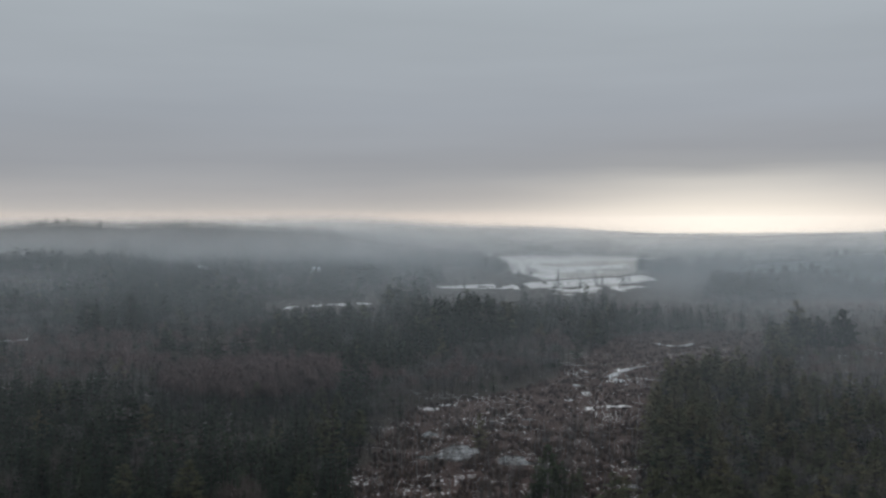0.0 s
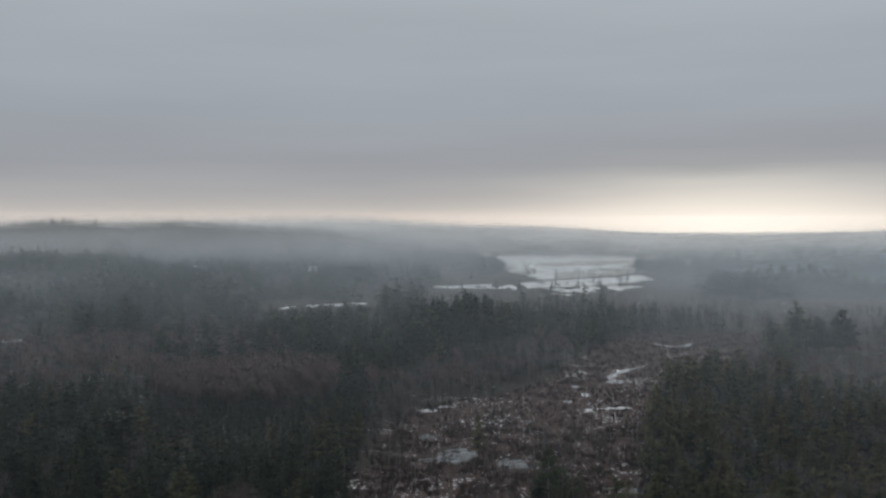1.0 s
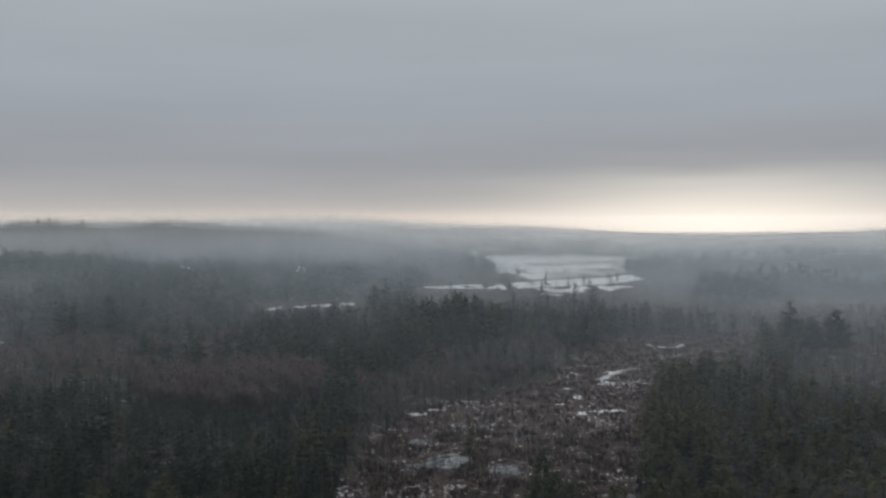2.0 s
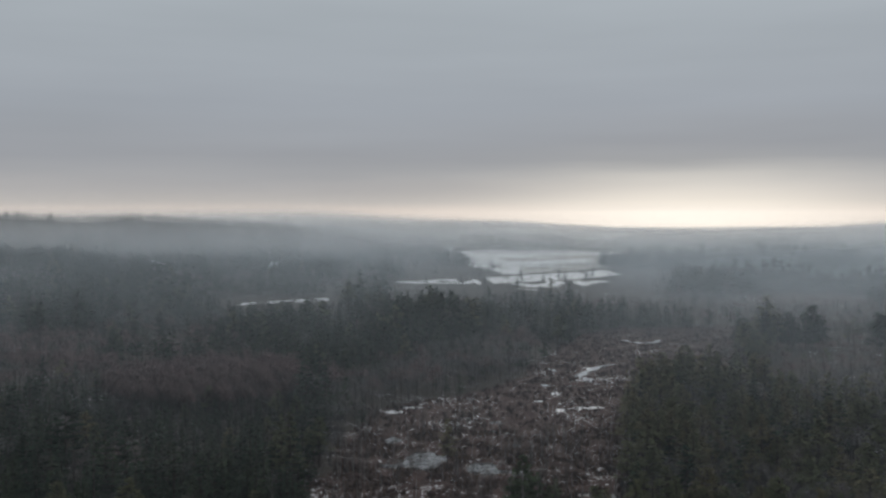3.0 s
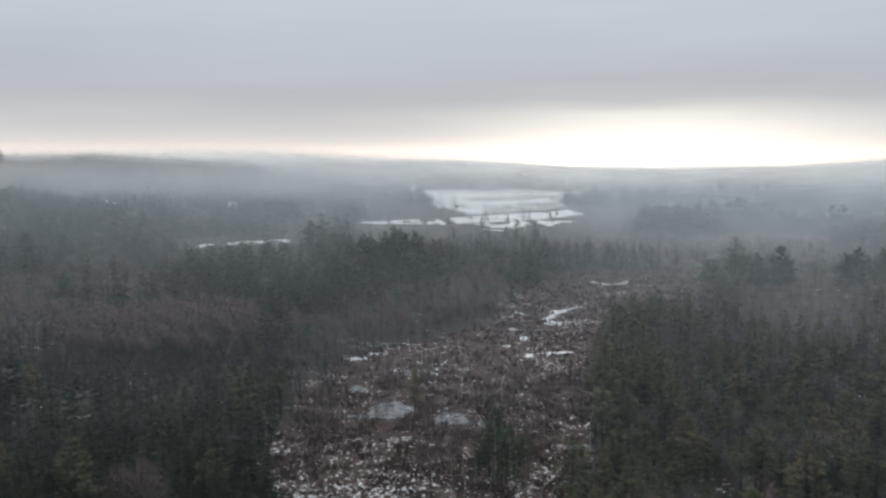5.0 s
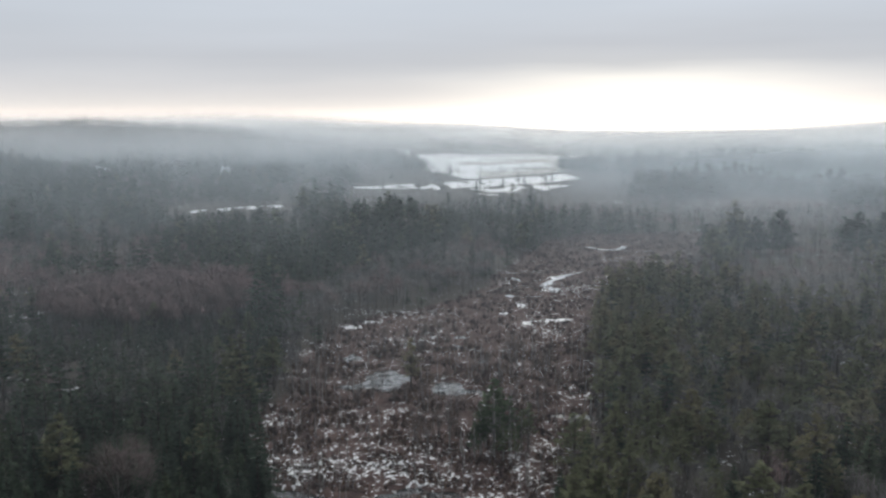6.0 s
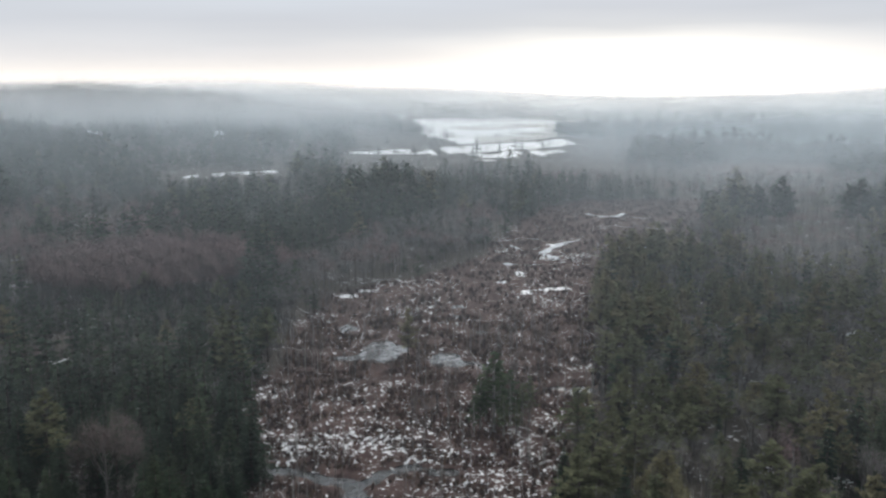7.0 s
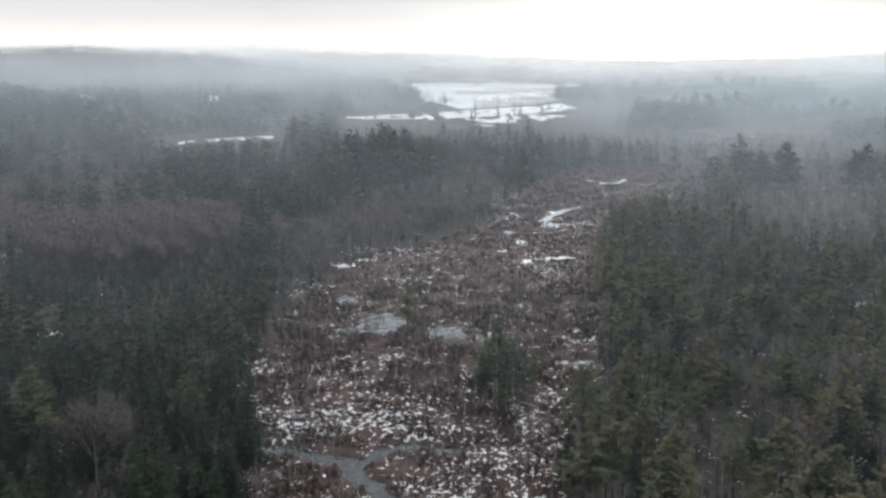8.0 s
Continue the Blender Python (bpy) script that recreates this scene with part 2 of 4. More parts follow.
SNOW_PADS = [(49, 327.5, 3.0, 4.0), (59, 331, 6.5, 3.0), (51, 356, 2.6, 5.0), (43, 343, 2.6, 3.0), (-8, 327, 7.0, 5.0), (22, 333, 6.0, 3.0), (-24, 238, 5.0, 7.0),
             (-8, 206, 17.0, 9.0), (12, 199, 9.0, 5.0), (33, 211, 2.5, 4.0), (27, 197, 2.5, 4.0), (48, 254, 5.0, 5.0), (-12, 232, 10.0, 5.0), (36, 216, 4.0, 8.0), (18, 270, 6.0, 7.0), (33, 268, 4.0, 8.0), (72, 388, 20, 16), (102, 404, 16, 9), (54, 396, 9, 12), (120, 470, 25, 30)]
ICE_PADS = [(49, 327.5, 2.2, 3.2), (59, 331, 5.5, 1.8), (51, 356, 2.0, 4.0), (43, 343, 1.8, 2.4), (26, 311, 2.2, 2.2), (96, 411, 4, 2), (108, 402, 5, 1.6), (118, 489, 9, 3), (-8, 327, 4, 3), (-2, 334, 4, 2), (75, 412, 4, 3)]


def wet_at(x, y):
    """How far inside open water, in metres; negative on land."""
    wob = np.where(y > 350, 2.0 * (value_noise(x / 4, y / 9, 7) - 0.5), 0) + 2.5 * (value_noise(x / 3.2, y / 2.4, 8) - 0.5) + 0.35 * (value_noise(x / 0.9, y / 0.9, 9) - 0.5)
    best = np.full(np.shape(x), -1e3)
    for line, half in CREEKS:
        best = np.maximum(best, half - to_line(x, y, line))
    for cx, cy, rx, ry in POOLS:
        r = np.hypot((x - cx) / rx, (y - cy) / ry)
        best = np.maximum(best, (1 - r) * min(rx, ry))
    return best + wob


def hill(x, y, cx, cy, rx, ry, top):
    return top * np.exp(-(((x - cx) / rx) ** 2 + ((y - cy) / ry) ** 2))


RIDGE_X, RIDGE_Z = (-3000, -1400, -941, -824, -700, -555, -440, -357, -258, -183, -135, -60, 0), (40, 44, 44, 54, 49, 51, 45, 41, 33, 21, 16, 5, 0)
FAR_X, FAR_Z = (-1500, -350, -170, 130, 233, 433, 634, 835, 1035, 1437, 2500), (22, 20, 23, 20, 7, -2, -11, -15, -12, -3, 0)


def lay_at(x, y):
    """The broad height of the land, without tussocks."""
    z = hill(x, y, -430, 930, 170, 140, 21)
    wide = np.where(y < 1900, 300, 200)
    z = z + np.interp(x, RIDGE_X, RIDGE_Z) * np.exp(-(((y - 1900) / wide) ** 2)) * (0.95 + 0.10 * value_noise(x / 110, y / 400, 4))
    z = z + hill(x, y, 640, 1330, 260, 170, 11)
    z = z - 14 * smooth(2500, 3000, y) - 25 * smooth(3700, 4300, y)
    z = z + (np.interp(x, FAR_X, FAR_Z) + 14) * np.exp(-(((y - 3300) / 330) ** 2))
    z = z + 2.0 * smooth(0, 60, np.interp(y, WEST_Y, WEST_X) - x) * smooth(900, 500, y)
    z = z + 4 * (value_noise(x / 90, y / 90, 6) - 0.5) * smooth(1500, 1900, y)
    return z


BAND_X, BAND_LOW, BAND_HIGH = (-15, 61, 118, 150, 186, 223), (893, 866, 905, 930, 960, 1000), (915, 955, 1000, 1020, 1046, 1093)


def field_at(x, y):
    """Open farmland in the valley and two clearings."""
    low, high = np.interp(x, BAND_X, BAND_LOW), np.interp(x, BAND_X, BAND_HIGH)
    wob = 14 * (value_noise(x / 30, y / 30, 61) - 0.5) + 10 * (value_noise(x / 11, y / 17, 64) - 0.5)
    left = np.interp(y, (1000, 1090, 1130, 1250, 1300, 1640), (96, 84, 74, 66, 72, 72)) + 9 * (value_noise(y / 26, y * 0 + 3.0, 65) - 0.5)
    main = smooth(18, 26, y - high + wob) * smooth(1610, 1590, y + 90 * (value_noise(x / 45, x * 0 + 8.0, 67) - 0.3)) * smooth(-4, 6, x + 0.5 * wob - left) * smooth(14, -14, x + wob - np.interp(y, (960, 1100, 1140, 1300, 1640), (215, 224, 226, 290, 420)))
    gaps = np.where(x < 55, 0.5 * value_noise(x / 13, y / 60, 62) + 0.5 * value_noise(x / 6, y / 12, 69), value_noise(x / 13, y / 60, 62)) > np.where(x < 55, 0.42, 0.16)
    strip = smooth(0, 8, y - low + wob) * smooth(0, -8, y - high + wob) * smooth(-25, -10, x + wob) * smooth(222, 205, x) * gaps
    fore = smooth(-100, -80, y - low) * smooth(4, -4, y - low) * smooth(84, 92, x) * smooth(190, 175, x) * 0.75 * smooth(0.4, 0.75, value_noise(x / 9, y / 20, 66))
    return np.maximum(np.maximum(main, strip), fore)


def lea_at(x, y):
    """The bare strip among the western woods and the brown clearing in the eastern ones."""
    west = smooth(17, 9, np.abs(y - np.interp(x, (-135, -70), (680, 720)))) * smooth(-135, -120, x) * smooth(-60, -72, x)
    east = smooth(1.2, 0.8, np.hypot((x - 298) / 52, (y - 715) / 42))
    return west, east


OPENINGS = [(66, 175, 3.2, 2.4), (-73, 257, 3.5, 2), (77, 183, 1.8, 2.2), (67, 188, 3, 2), (128, 269, 5, 5), (-243, 495, 12, 10)]


def opening_at(x, y, shift=0.0, grow=1.0):
    """Small snowy gaps in the woods."""
    best = np.zeros(np.shape(x))
    for cx, cy, rx, ry in OPENINGS:
        best = np.maximum(best, smooth(1.2, 0.8, np.hypot((x - cx) / (rx * grow), (y - cy + shift) / (ry * grow + shift))))
    return best


def height_at(x, y):
    m = marsh_at(x, y)
    bumps = 0.55 * (value_noise(x / 1.9, y / 1.9, 1) - 0.5) + 0.35 * (value_noise(x / 0.8, y / 0.8, 2) - 0.5)
    z = lay_at(x, y) + m * (0.22 + bumps * (y < 600)) + (1 - m) * 0.5
    wet = wet_at(x, y)
    return np.where((m > 0.05) & (y < 560), z - (z + 0.75) * smooth(-0.35, 0.45, wet), z)


def spread(parts):
    """Grid lines from runs of (start, end, step)."""
    lines = [np.arange(a, b, d) for a, b, d in parts]
    return np.unique(np.round(np.concatenate(lines), 3))


def mesh_of(name, verts, faces, materials, index=None, tint=None, flat=True):
    """A mesh from arrays: verts (n, 3), faces (m, 3 or 4)."""
    me = bpy.data.meshes.new(name)
    verts, faces = np.asarray(verts, np.float32), np.asarray(faces, np.int32)
    k = faces.shape[1]
    me.vertices.add(len(verts))
    me.vertices.foreach_set("co", verts.ravel())
    me.loops.add(faces.size)
    me.loops.foreach_set("vertex_index", faces.ravel())
    me.polygons.add(len(faces))
    me.polygons.foreach_set("loop_start", np.arange(len(faces), dtype=np.int32) * k)
    for m in materials:
        me.materials.append(m)
    if index is not None:
        me.polygons.foreach_set("material_index", np.asarray(index, np.int32))
    me.polygons.foreach_set("use_smooth", np.full(len(faces), not flat))
    if tint is not None:
        me.attributes.new("tint", "FLOAT", "POINT").data.foreach_set("value", np.asarray(tint, np.float32))
    me.update(calc_edges=True)
    me.validate()
    return me


def sheet(xs, ys, height):
    gx, gy = np.meshgrid(xs, ys)
    verts = np.stack([gx.ravel(), gy.ravel(), height(gx, gy).ravel()], 1)
    n = len(xs)
    a = (np.arange(len(ys) - 1)[:, None] * n + np.arange(n - 1)).ravel()
    return verts, np.stack([a, a + 1, a + n + 1, a + n], 1)


def make_ground():
    xs = spread([(-6000, -1000, 250), (-1000, -250, 50), (-250, -144, 12), (-144, -36, 4), (-36, 66, 0.8), (66, 190, 2.0), (190, 270, 4), (270, 450, 12), (450, 1200, 50), (1200, 6001, 250)])
    ys = spread([(-4000, 0, 400), (0, 120, 30), (120, 165, 3), (165, 262, 0.8), (262, 345, 1.1), (345, 545, 2.0), (545, 660, 11), (660, 745, 4), (745, 790, 11), (790, 1130, 5), (1130, 1700, 9), (1700, 3600, 60), (3600, 6001, 300)])
    verts, faces = sheet(xs, ys, height_at)
    me = mesh_of("ground", verts, faces, [M_GROUND], flat=False)
    x, y = verts[:, 0], verts[:, 1]
    m, f = marsh_at(x, y), field_at(x, y)
    west, east = lea_at(x, y)
    pads = np.zeros(len(x))
    for cx, cy, rx, ry in SNOW_PADS:
        pads = np.maximum(pads, smooth(1.15, 0.4, np.hypot((x - cx) / rx, (y - cy) / ry)))
    ice = np.zeros(len(x))
    for cx, cy, rx, ry in ICE_PADS:
        ice = np.maximum(ice, smooth(1.2, 0.5, np.hypot((x - cx) / rx, (y - cy) / ry)))
    bands = smooth(0.52, 0.62, value_noise(x / 130, (y + 0.15 * x) / 45, 12))
    rows = np.maximum(smooth(1420, 1440, y) * smooth(1500, 1485, y) + smooth(1545, 1560, y), 0.9 * bands * smooth(1100, 1150, y) * smooth(240, 190, x - 0.1 * (y - 1200)))
    rows = np.maximum(rows, y < np.interp(x, BAND_X, BAND_HIGH) + 3)
    rows = np.maximum(rows, smooth(130, 100, x) * (value_noise(x / 20, y / 18, 13) > 0.3))
    snow = 0.385 * (1 - m) + m * (0.405 + 0.02 * smooth(225, 245, y) * smooth(360, 340, y) + 0.30 * ice + 0.05 * pads + 0.065 * smooth(255, 215, y) - 0.05 * smooth(430, 480, y))
    snow = snow * (1 - f) + f * (0.50 + 0.5 * rows)
    snow = np.maximum(snow, 0.6 * opening_at(x, y))
    snow = np.maximum(snow, 0.9 * west * (0.5 * value_noise(x / 8, y / 25, 63) + 0.5 * value_noise(x / 5, y / 9, 60) > 0.42))
    snow = np.where(east > 0.3, 0.42, snow)
    for key, value in (("marsh", np.maximum(m, np.where(f < 0.1, east, 0))), ("field", f), ("snow", snow)):
        me.attributes.new(key, "FLOAT", "POINT").data.foreach_set("value", value.astype(np.float32))
    tagged(new("ground", me), "snow-patched marsh, forest floor and farmland reaching the horizon", "ground", kind="structure")
    verts, faces = sheet(np.linspace(-45, 215, 14), np.linspace(128, 552, 22), lambda x, y: 0 * x - 0.22)
    tagged(new("water", mesh_of("water", verts, faces, [M_WATER])), "still, partly frozen dark marsh water reflecting the sky", "water", kind="structure")


# metres over which the mist takes two thirds of what is seen, by the way up the valley
HAZE_WAY, HAZE = (110, 300, 450, 700, 1000, 1400), (3200, 2000, 1300, 850, 720, 850)


def make_haze_sheets():
    """Translucent sheets standing in for haze, one behind the other up the valley, each a leaning arc round the
    camera's path.
    """
    r, n = 110.0, 0
    while r < 4000:
        step, far = 0.15 * r, r > 1050
        degrees = np.linspace(-44, 44, 89)
        turn = np.radians(degrees)
        reach = r + 0.55 * step * (value_noise(turn * 9, turn * 0 + n * 7.3, 70) - 0.5) * 2
        x, y = reach * np.sin(turn), 20 + reach * np.cos(turn)
        low = lay_at(x, y)
        # tops fitted to the skyline from the camera: higher in the west, lower east
        west = smooth(1.5, -8, degrees)
        slope = np.interp(degrees, (0, 6, 12, 18, 24, 30), (0.007, 0.011, 0.018, 0.021, 0.016, 0.008))
        top = np.maximum((1 - west) * (74 - slope * r) + west * 78, low + 24)
        rows, dense = [], []
        # thinned by bearing so that the field shows clearly from the camera
        field_thinning = 1 - 0.45 * smooth(850, 950, r) * smooth(1500, 1350, r) * smooth(1, 4, degrees) * smooth(13, 10, degrees)
        edge = smooth(-44, -38, degrees) * smooth(44, 38, degrees) * field_thinning
        # haze density by bearing, fitted to the camera's view
        east = np.interp(degrees, (-20, -12, -4, 3, 10, 15, 40), (0.75, 0.9, 1.15, 1.05, 1.05, 1.9, 1.9))
        if r > 450:
            east = np.where(degrees > 9, east * np.interp(r, (900, 1020, 1240, 1330, 1900, 2300), (0.95, 0.6, 0.6, 1.5, 1.5, 1.0)), east)
        edge = edge * (1 + (east - 1) * np.where(degrees > 10, 0.4 * smooth(110, 300, r) + 0.6 * smooth(450, 700, r), smooth(420, 650, r))) * (1 + 0.6 * smooth(1500, 1650, r) * smooth(0, 4, degrees) * smooth(16, 10, degrees))
        for f, d in ((0, 0.0), (0.04, 0.15), (0.17, 0.8), (0.32, 1.0), (0.52, 0.92), (0.68, 0.62), (0.82, 0.28), (1.0, 0.0)):
            z = np.maximum(f * top, low + 0.4 * f * (top - low)) - 1.0
            # near sheets lean back and far ones forward, to catch more sky light
            lean = 1 + (-0.7 if far else 1.2) * z / r
            rows.append(np.stack([x * lean, 20 + (y - 20) * lean, z], 1))
            dense.append(d * edge)
        k = len(x)
        a = (np.arange(len(rows) - 1)[:, None] * k + np.arange(k - 1)).ravel()
        share = 1 - math.exp(-step / float(np.interp(r, HAZE_WAY, HAZE)))
        me = mesh_of("haze_sheet", np.concatenate(rows), np.stack([a, a + 1, a + k + 1, a + k], 1), [haze_sheet_material(share, far)], flat=False)
        me.attributes.new("dense", "FLOAT", "POINT").data.foreach_set("value", np.concatenate(dense).astype(np.float32))
        tagged(new("haze_sheet", me), "thin translucent sheet standing in for mist and haze in the valley", "mist", kind="structure")
        r, n = r + step, n + 1


make_ground()
make_haze_sheets()


# ---- plants: pieces are thin triangles gathered into crowns ----
class Soup:
    """Triangles with a material index each."""

    def __init__(self):
        self.v, self.f, self.m = [], [], []

    def tri(self, a, b, c, m=0):
        n = len(self.v)
        self.v += [tuple(a), tuple(b), tuple(c)]
        self.f.append((n, n + 1, n + 2))
        self.m.append(m)

    def tube(self, path, radii, sides=5, m=1):
        if sides < 3:
            return
        n = len(self.v)
        for p, r in zip(path, radii):
            for k in range(sides):
                a = 2 * math.pi * k / sides
                self.v.append((p[0] + r * math.cos(a), p[1] + r * math.sin(a), p[2]))
        for i in range(len(path) - 1):
            for k in range(sides):
                a, b = n + i * sides + k, n + i * sides + (k + 1) % sides
                self.f += [(a, b, b + sides), (a, b + sides, a + sides)]
                self.m += [m, m]

    def arrays(self):
        return np.array(self.v, np.float32), np.array(self.f, np.int32), np.array(self.m, np.int32)

    def only(self, m):
        v, f, i = self.arrays()
        f = f[i == m]
        used, back = np.unique(f, return_inverse=True)
        return v[used], back.reshape(f.shape)


def spruce(rng, tall, wide, whorls, per, tufts, sides=6, bulk=0.2):
    """A narrow conifer: whorls of drooping boughs that shorten to the tip."""
    s = Soup()
    s.tube([(0, 0, -0.3), (0, 0, 0.5 * tall), (0, 0, tall)], [0.018 * tall, 0.011 * tall, 0.01], sides)
    for i in range(whorls):
        f = (i + rng.random() * 0.7) / whorls
        z = tall * (0.10 + 0.88 * f)
        reach = wide * (1 - f) ** 0.85 * (0.85 + 0.3 * rng.random()) + 0.15
        for k in range(per):
            a = 2 * math.pi * (k + rng.random()) / per
            r = reach * (0.65 + 0.5 * rng.random())
            d = Vector((math.cos(a), math.sin(a), 0))
            side = Vector((-d.y, d.x, 0))
            tip = d * r + Vector((0, 0, z - 0.30 * r))
            root = Vector((0, 0, z + 0.10 * r))
            for j in range(tufts):
                u = (j + 0.5 + 0.4 * rng.random()) / tufts
                p = root.lerp(tip, u)
                w = (bulk * r + bulk) * (1.15 - 0.6 * u) * (0.7 + 0.6 * rng.random())
                q = 1 if (j + k) % 2 else -1
                s.tri(p - side * w * 0.75 * q - Vector((0, 0, 0.30 * w)), p + side * w * 0.75 * q - Vector((0, 0, 0.22 * w * rng.random())),
                      p + d * w * (0.8 + 0.5 * rng.random()) + Vector((0, 0, (rng.random() - 0.45) * w * 0.8)))
    return s


def pine(rng, tall, wide, boughs, tufts, bare=0.4, sides=6, bulk=0.27):
    """A white pine: bare lower stem, level irregular boughs with upturned needle tufts."""
    s = Soup()
    lean = (rng.random() - 0.5) * 0.6
    s.tube([(0, 0, -0.3), (0.4 * lean, 0, 0.5 * tall), (lean, 0, 0.97 * tall)], [0.019 * tall, 0.013 * tall, 0.02], sides)
    for i in range(boughs):
        f = (i + rng.random()) / boughs
        z = tall * (bare + (1 - bare) * f * 0.97)
        a = rng.random() * 2 * math.pi
        r = wide * (0.35 + 0.75 * math.sin(math.pi * min(1, 0.30 + 0.68 * f)) ** 0.8) * (0.55 + 0.55 * rng.random()) * (1.05 - 0.55 * f)
        d = Vector((math.cos(a), math.sin(a), 0))
        root, tip = Vector((lean * f, 0, z)), Vector((lean * f, 0, z)) + d * r + Vector((0, 0, 0.16 * r))
        s.tri(root + Vector((0, 0, 0.07)), root - Vector((0, 0, 0.07)), tip, 1)
        for j in range(tufts):
            u = 0.35 + 0.68 * rng.random()
            p = root.lerp(tip, u) + Vector((rng.random() - 0.5, rng.random() - 0.5, (rng.random() - 0.5) * 0.35)) * (0.42 * r)
            w = (bulk + 0.22 * bulk * r) * (0.7 + 0.6 * rng.random())
            b = rng.random() * 6.28
            e = Vector((math.cos(b), math.sin(b), 0))
            g = Vector((-e.y, e.x, 0))
            s.tri(p - e * w - Vector((0, 0, 0.15 * w)), p + e * w * 0.9 + Vector((0, 0, 0.25 * w)), p + g * w * 1.2 + Vector((0, 0, 0.75 * w * rng.random())))
    return s


def bare_tree(rng, tall, wide, limbs, twigs, width, fork=0.35, sides=5, reach=1.0):
    """A leafless broadleaf: stem, rising limbs, and a haze of fine twigs."""
    s = Soup()
    s.tube([(0, 0, -0.3), (0.1, 0, fork * tall), (0.0, 0.15, 0.75 * tall)], [0.015 * tall, 0.011 * tall, 0.004 * tall], sides)
    for i in range(limbs):
        a = 2 * math.pi * (i + rng.random()) / limbs
        z0 = tall * (fork * (0.75 + 0.9 * rng.random()))
        out = wide * (0.45 + 0.5 * rng.random())
        z1 = min(tall * 0.96, z0 + tall * (0.30 + 0.30 * rng.random()))
        root, tip = Vector((0, 0, z0)), Vector((out * math.cos(a), out * math.sin(a), z1))
        mid = root.lerp(tip, 0.5) + Vector((0, 0, -0.04 * tall))
        if sides > 3:
            s.tube([root, mid, tip], [0.006 * tall, 0.004 * tall, 0.01], 3)
    heart, low = 0.68 * tall, 0.32 * tall
    lobes = [0.72 + 0.5 * rng.random() for _ in range(9)]
    for i in range(twigs):
        a, h, f = rng.random() * 6.28, rng.random() * 1.5 - 0.5, 0.25 + 0.65 * rng.random() ** 0.6
        flat = math.sqrt(max(0.05, 1 - min(1, h * h)))
        d = Vector((math.cos(a) * flat * wide, math.sin(a) * flat * wide, h * low)) * lobes[int(a * 1.43) % 9]
        p = Vector((0, 0, heart)) + d * f
        b = a + (rng.random() - 0.5) * 2.0
        n = reach * wide * (0.16 + 0.24 * rng.random())
        q = p + Vector((math.cos(b) * n * 0.8, math.sin(b) * n * 0.8, n * (-0.1 + 1.0 * rng.random())))
        w = Vector((-math.sin(b), math.cos(b), 0.3)) * width
        s.tri(p - w, p + w, q)
    return s


def snag(rng, tall):
    """A dead stem with a few broken stubs."""
    s = Soup()
    bend = (rng.random() - 0.5) * 0.5
    s.tube([(0, 0, -0.3), (0.3 * bend, 0, 0.5 * tall), (bend, 0.2 * bend, tall)], [0.10, 0.07, 0.02], 5)
    for i in range(9):
        z, a, n = tall * (0.3 + 0.65 * rng.random()), rng.random() * 6.28, 0.3 + 0.9 * rng.random()
        p = Vector((bend * z / tall, 0, z))
        s.tri(p + Vector((0, 0, 0.03)), p - Vector((0, 0, 0.03)), p + Vector((n * math.cos(a), n * math.sin(a), 0.3 * n)), 1)
    return s


def shrub(rng, tall, stems, width):
    """A fan of thin stems."""
    s = Soup()
    for i in range(stems):
        a, r = rng.random() * 6.28, tall * 0.55 * rng.random()
        p = Vector((0.25 * r * math.cos(a), 0.25 * r * math.sin(a), -0.15))
        q = Vector((r * math.cos(a), r * math.sin(a), tall * (0.6 + 0.45 * rng.random())))
        w = Vector((-math.sin(a + 0.7), math.cos(a + 0.7), 0)) * width
        s.tri(p - w, p + w, q)
    return s


def gather(name, templates, spots, materials, label, category, group=""):
    """Many plants as one mesh. spots: rows of x, y, scale, turn, template number."""
    vs, fs, ms, ts, base = [], [], [], [], 0
    spots = np.asarray(spots, float)
    zs = height_at(spots[:, 0], spots[:, 1])
    arrays = [s.arrays() for s in templates]
    for (x, y, k, turn, n), z in zip(spots, zs):
        v, f, m = arrays[int(n)]
        c, d = math.cos(turn) * k, math.sin(turn) * k
        w = np.empty_like(v)
        w[:, 0], w[:, 1], w[:, 2] = x + c * v[:, 0] - d * v[:, 1], y + d * v[:, 0] + c * v[:, 1], z + k * v[:, 2]
        vs.append(w), fs.append(f + base), ms.append(m), ts.append(np.full(len(v), (x * 0.731 + y * 0.417) % 1.0))
        base += len(v)
    me = mesh_of(name, np.concatenate(vs), np.concatenate(fs), materials, np.concatenate(ms), np.concatenate(ts))
    return tagged(new(name, me), label, category, group, "stuff")


def plant_things(name, templates, spots, crown_mat, stem_mat, label, category, group):
    """Single trees, each an Empty with its trunk and crown; alike trees share their meshes."""
    kinds = []
    for s in templates:
        v, f = s.only(1)
        trunk = mesh_of("trunk", v, f, [stem_mat], flat=False)
        v, f = s.only(0) if 0 in s.m else (None, None)
        kinds.append((trunk, mesh_of("crown", v, f, [crown_mat]) if v is not None else None))
    spots = np.asarray(spots, float)
    for (x, y, k, turn, n), z in zip(spots, height_at(spots[:, 0], spots[:, 1])):
        top = new(name)
        top.empty_display_size = 0.5
        top.matrix_world = Matrix.LocRotScale((x, y, z), Euler((0, 0, turn)), (k, k, k))
        for part, me in zip(("trunk", "crown"), kinds[int(n)]):
            if me is not None:
                new(part, me).parent = top
        tagged(top, label, category, group)


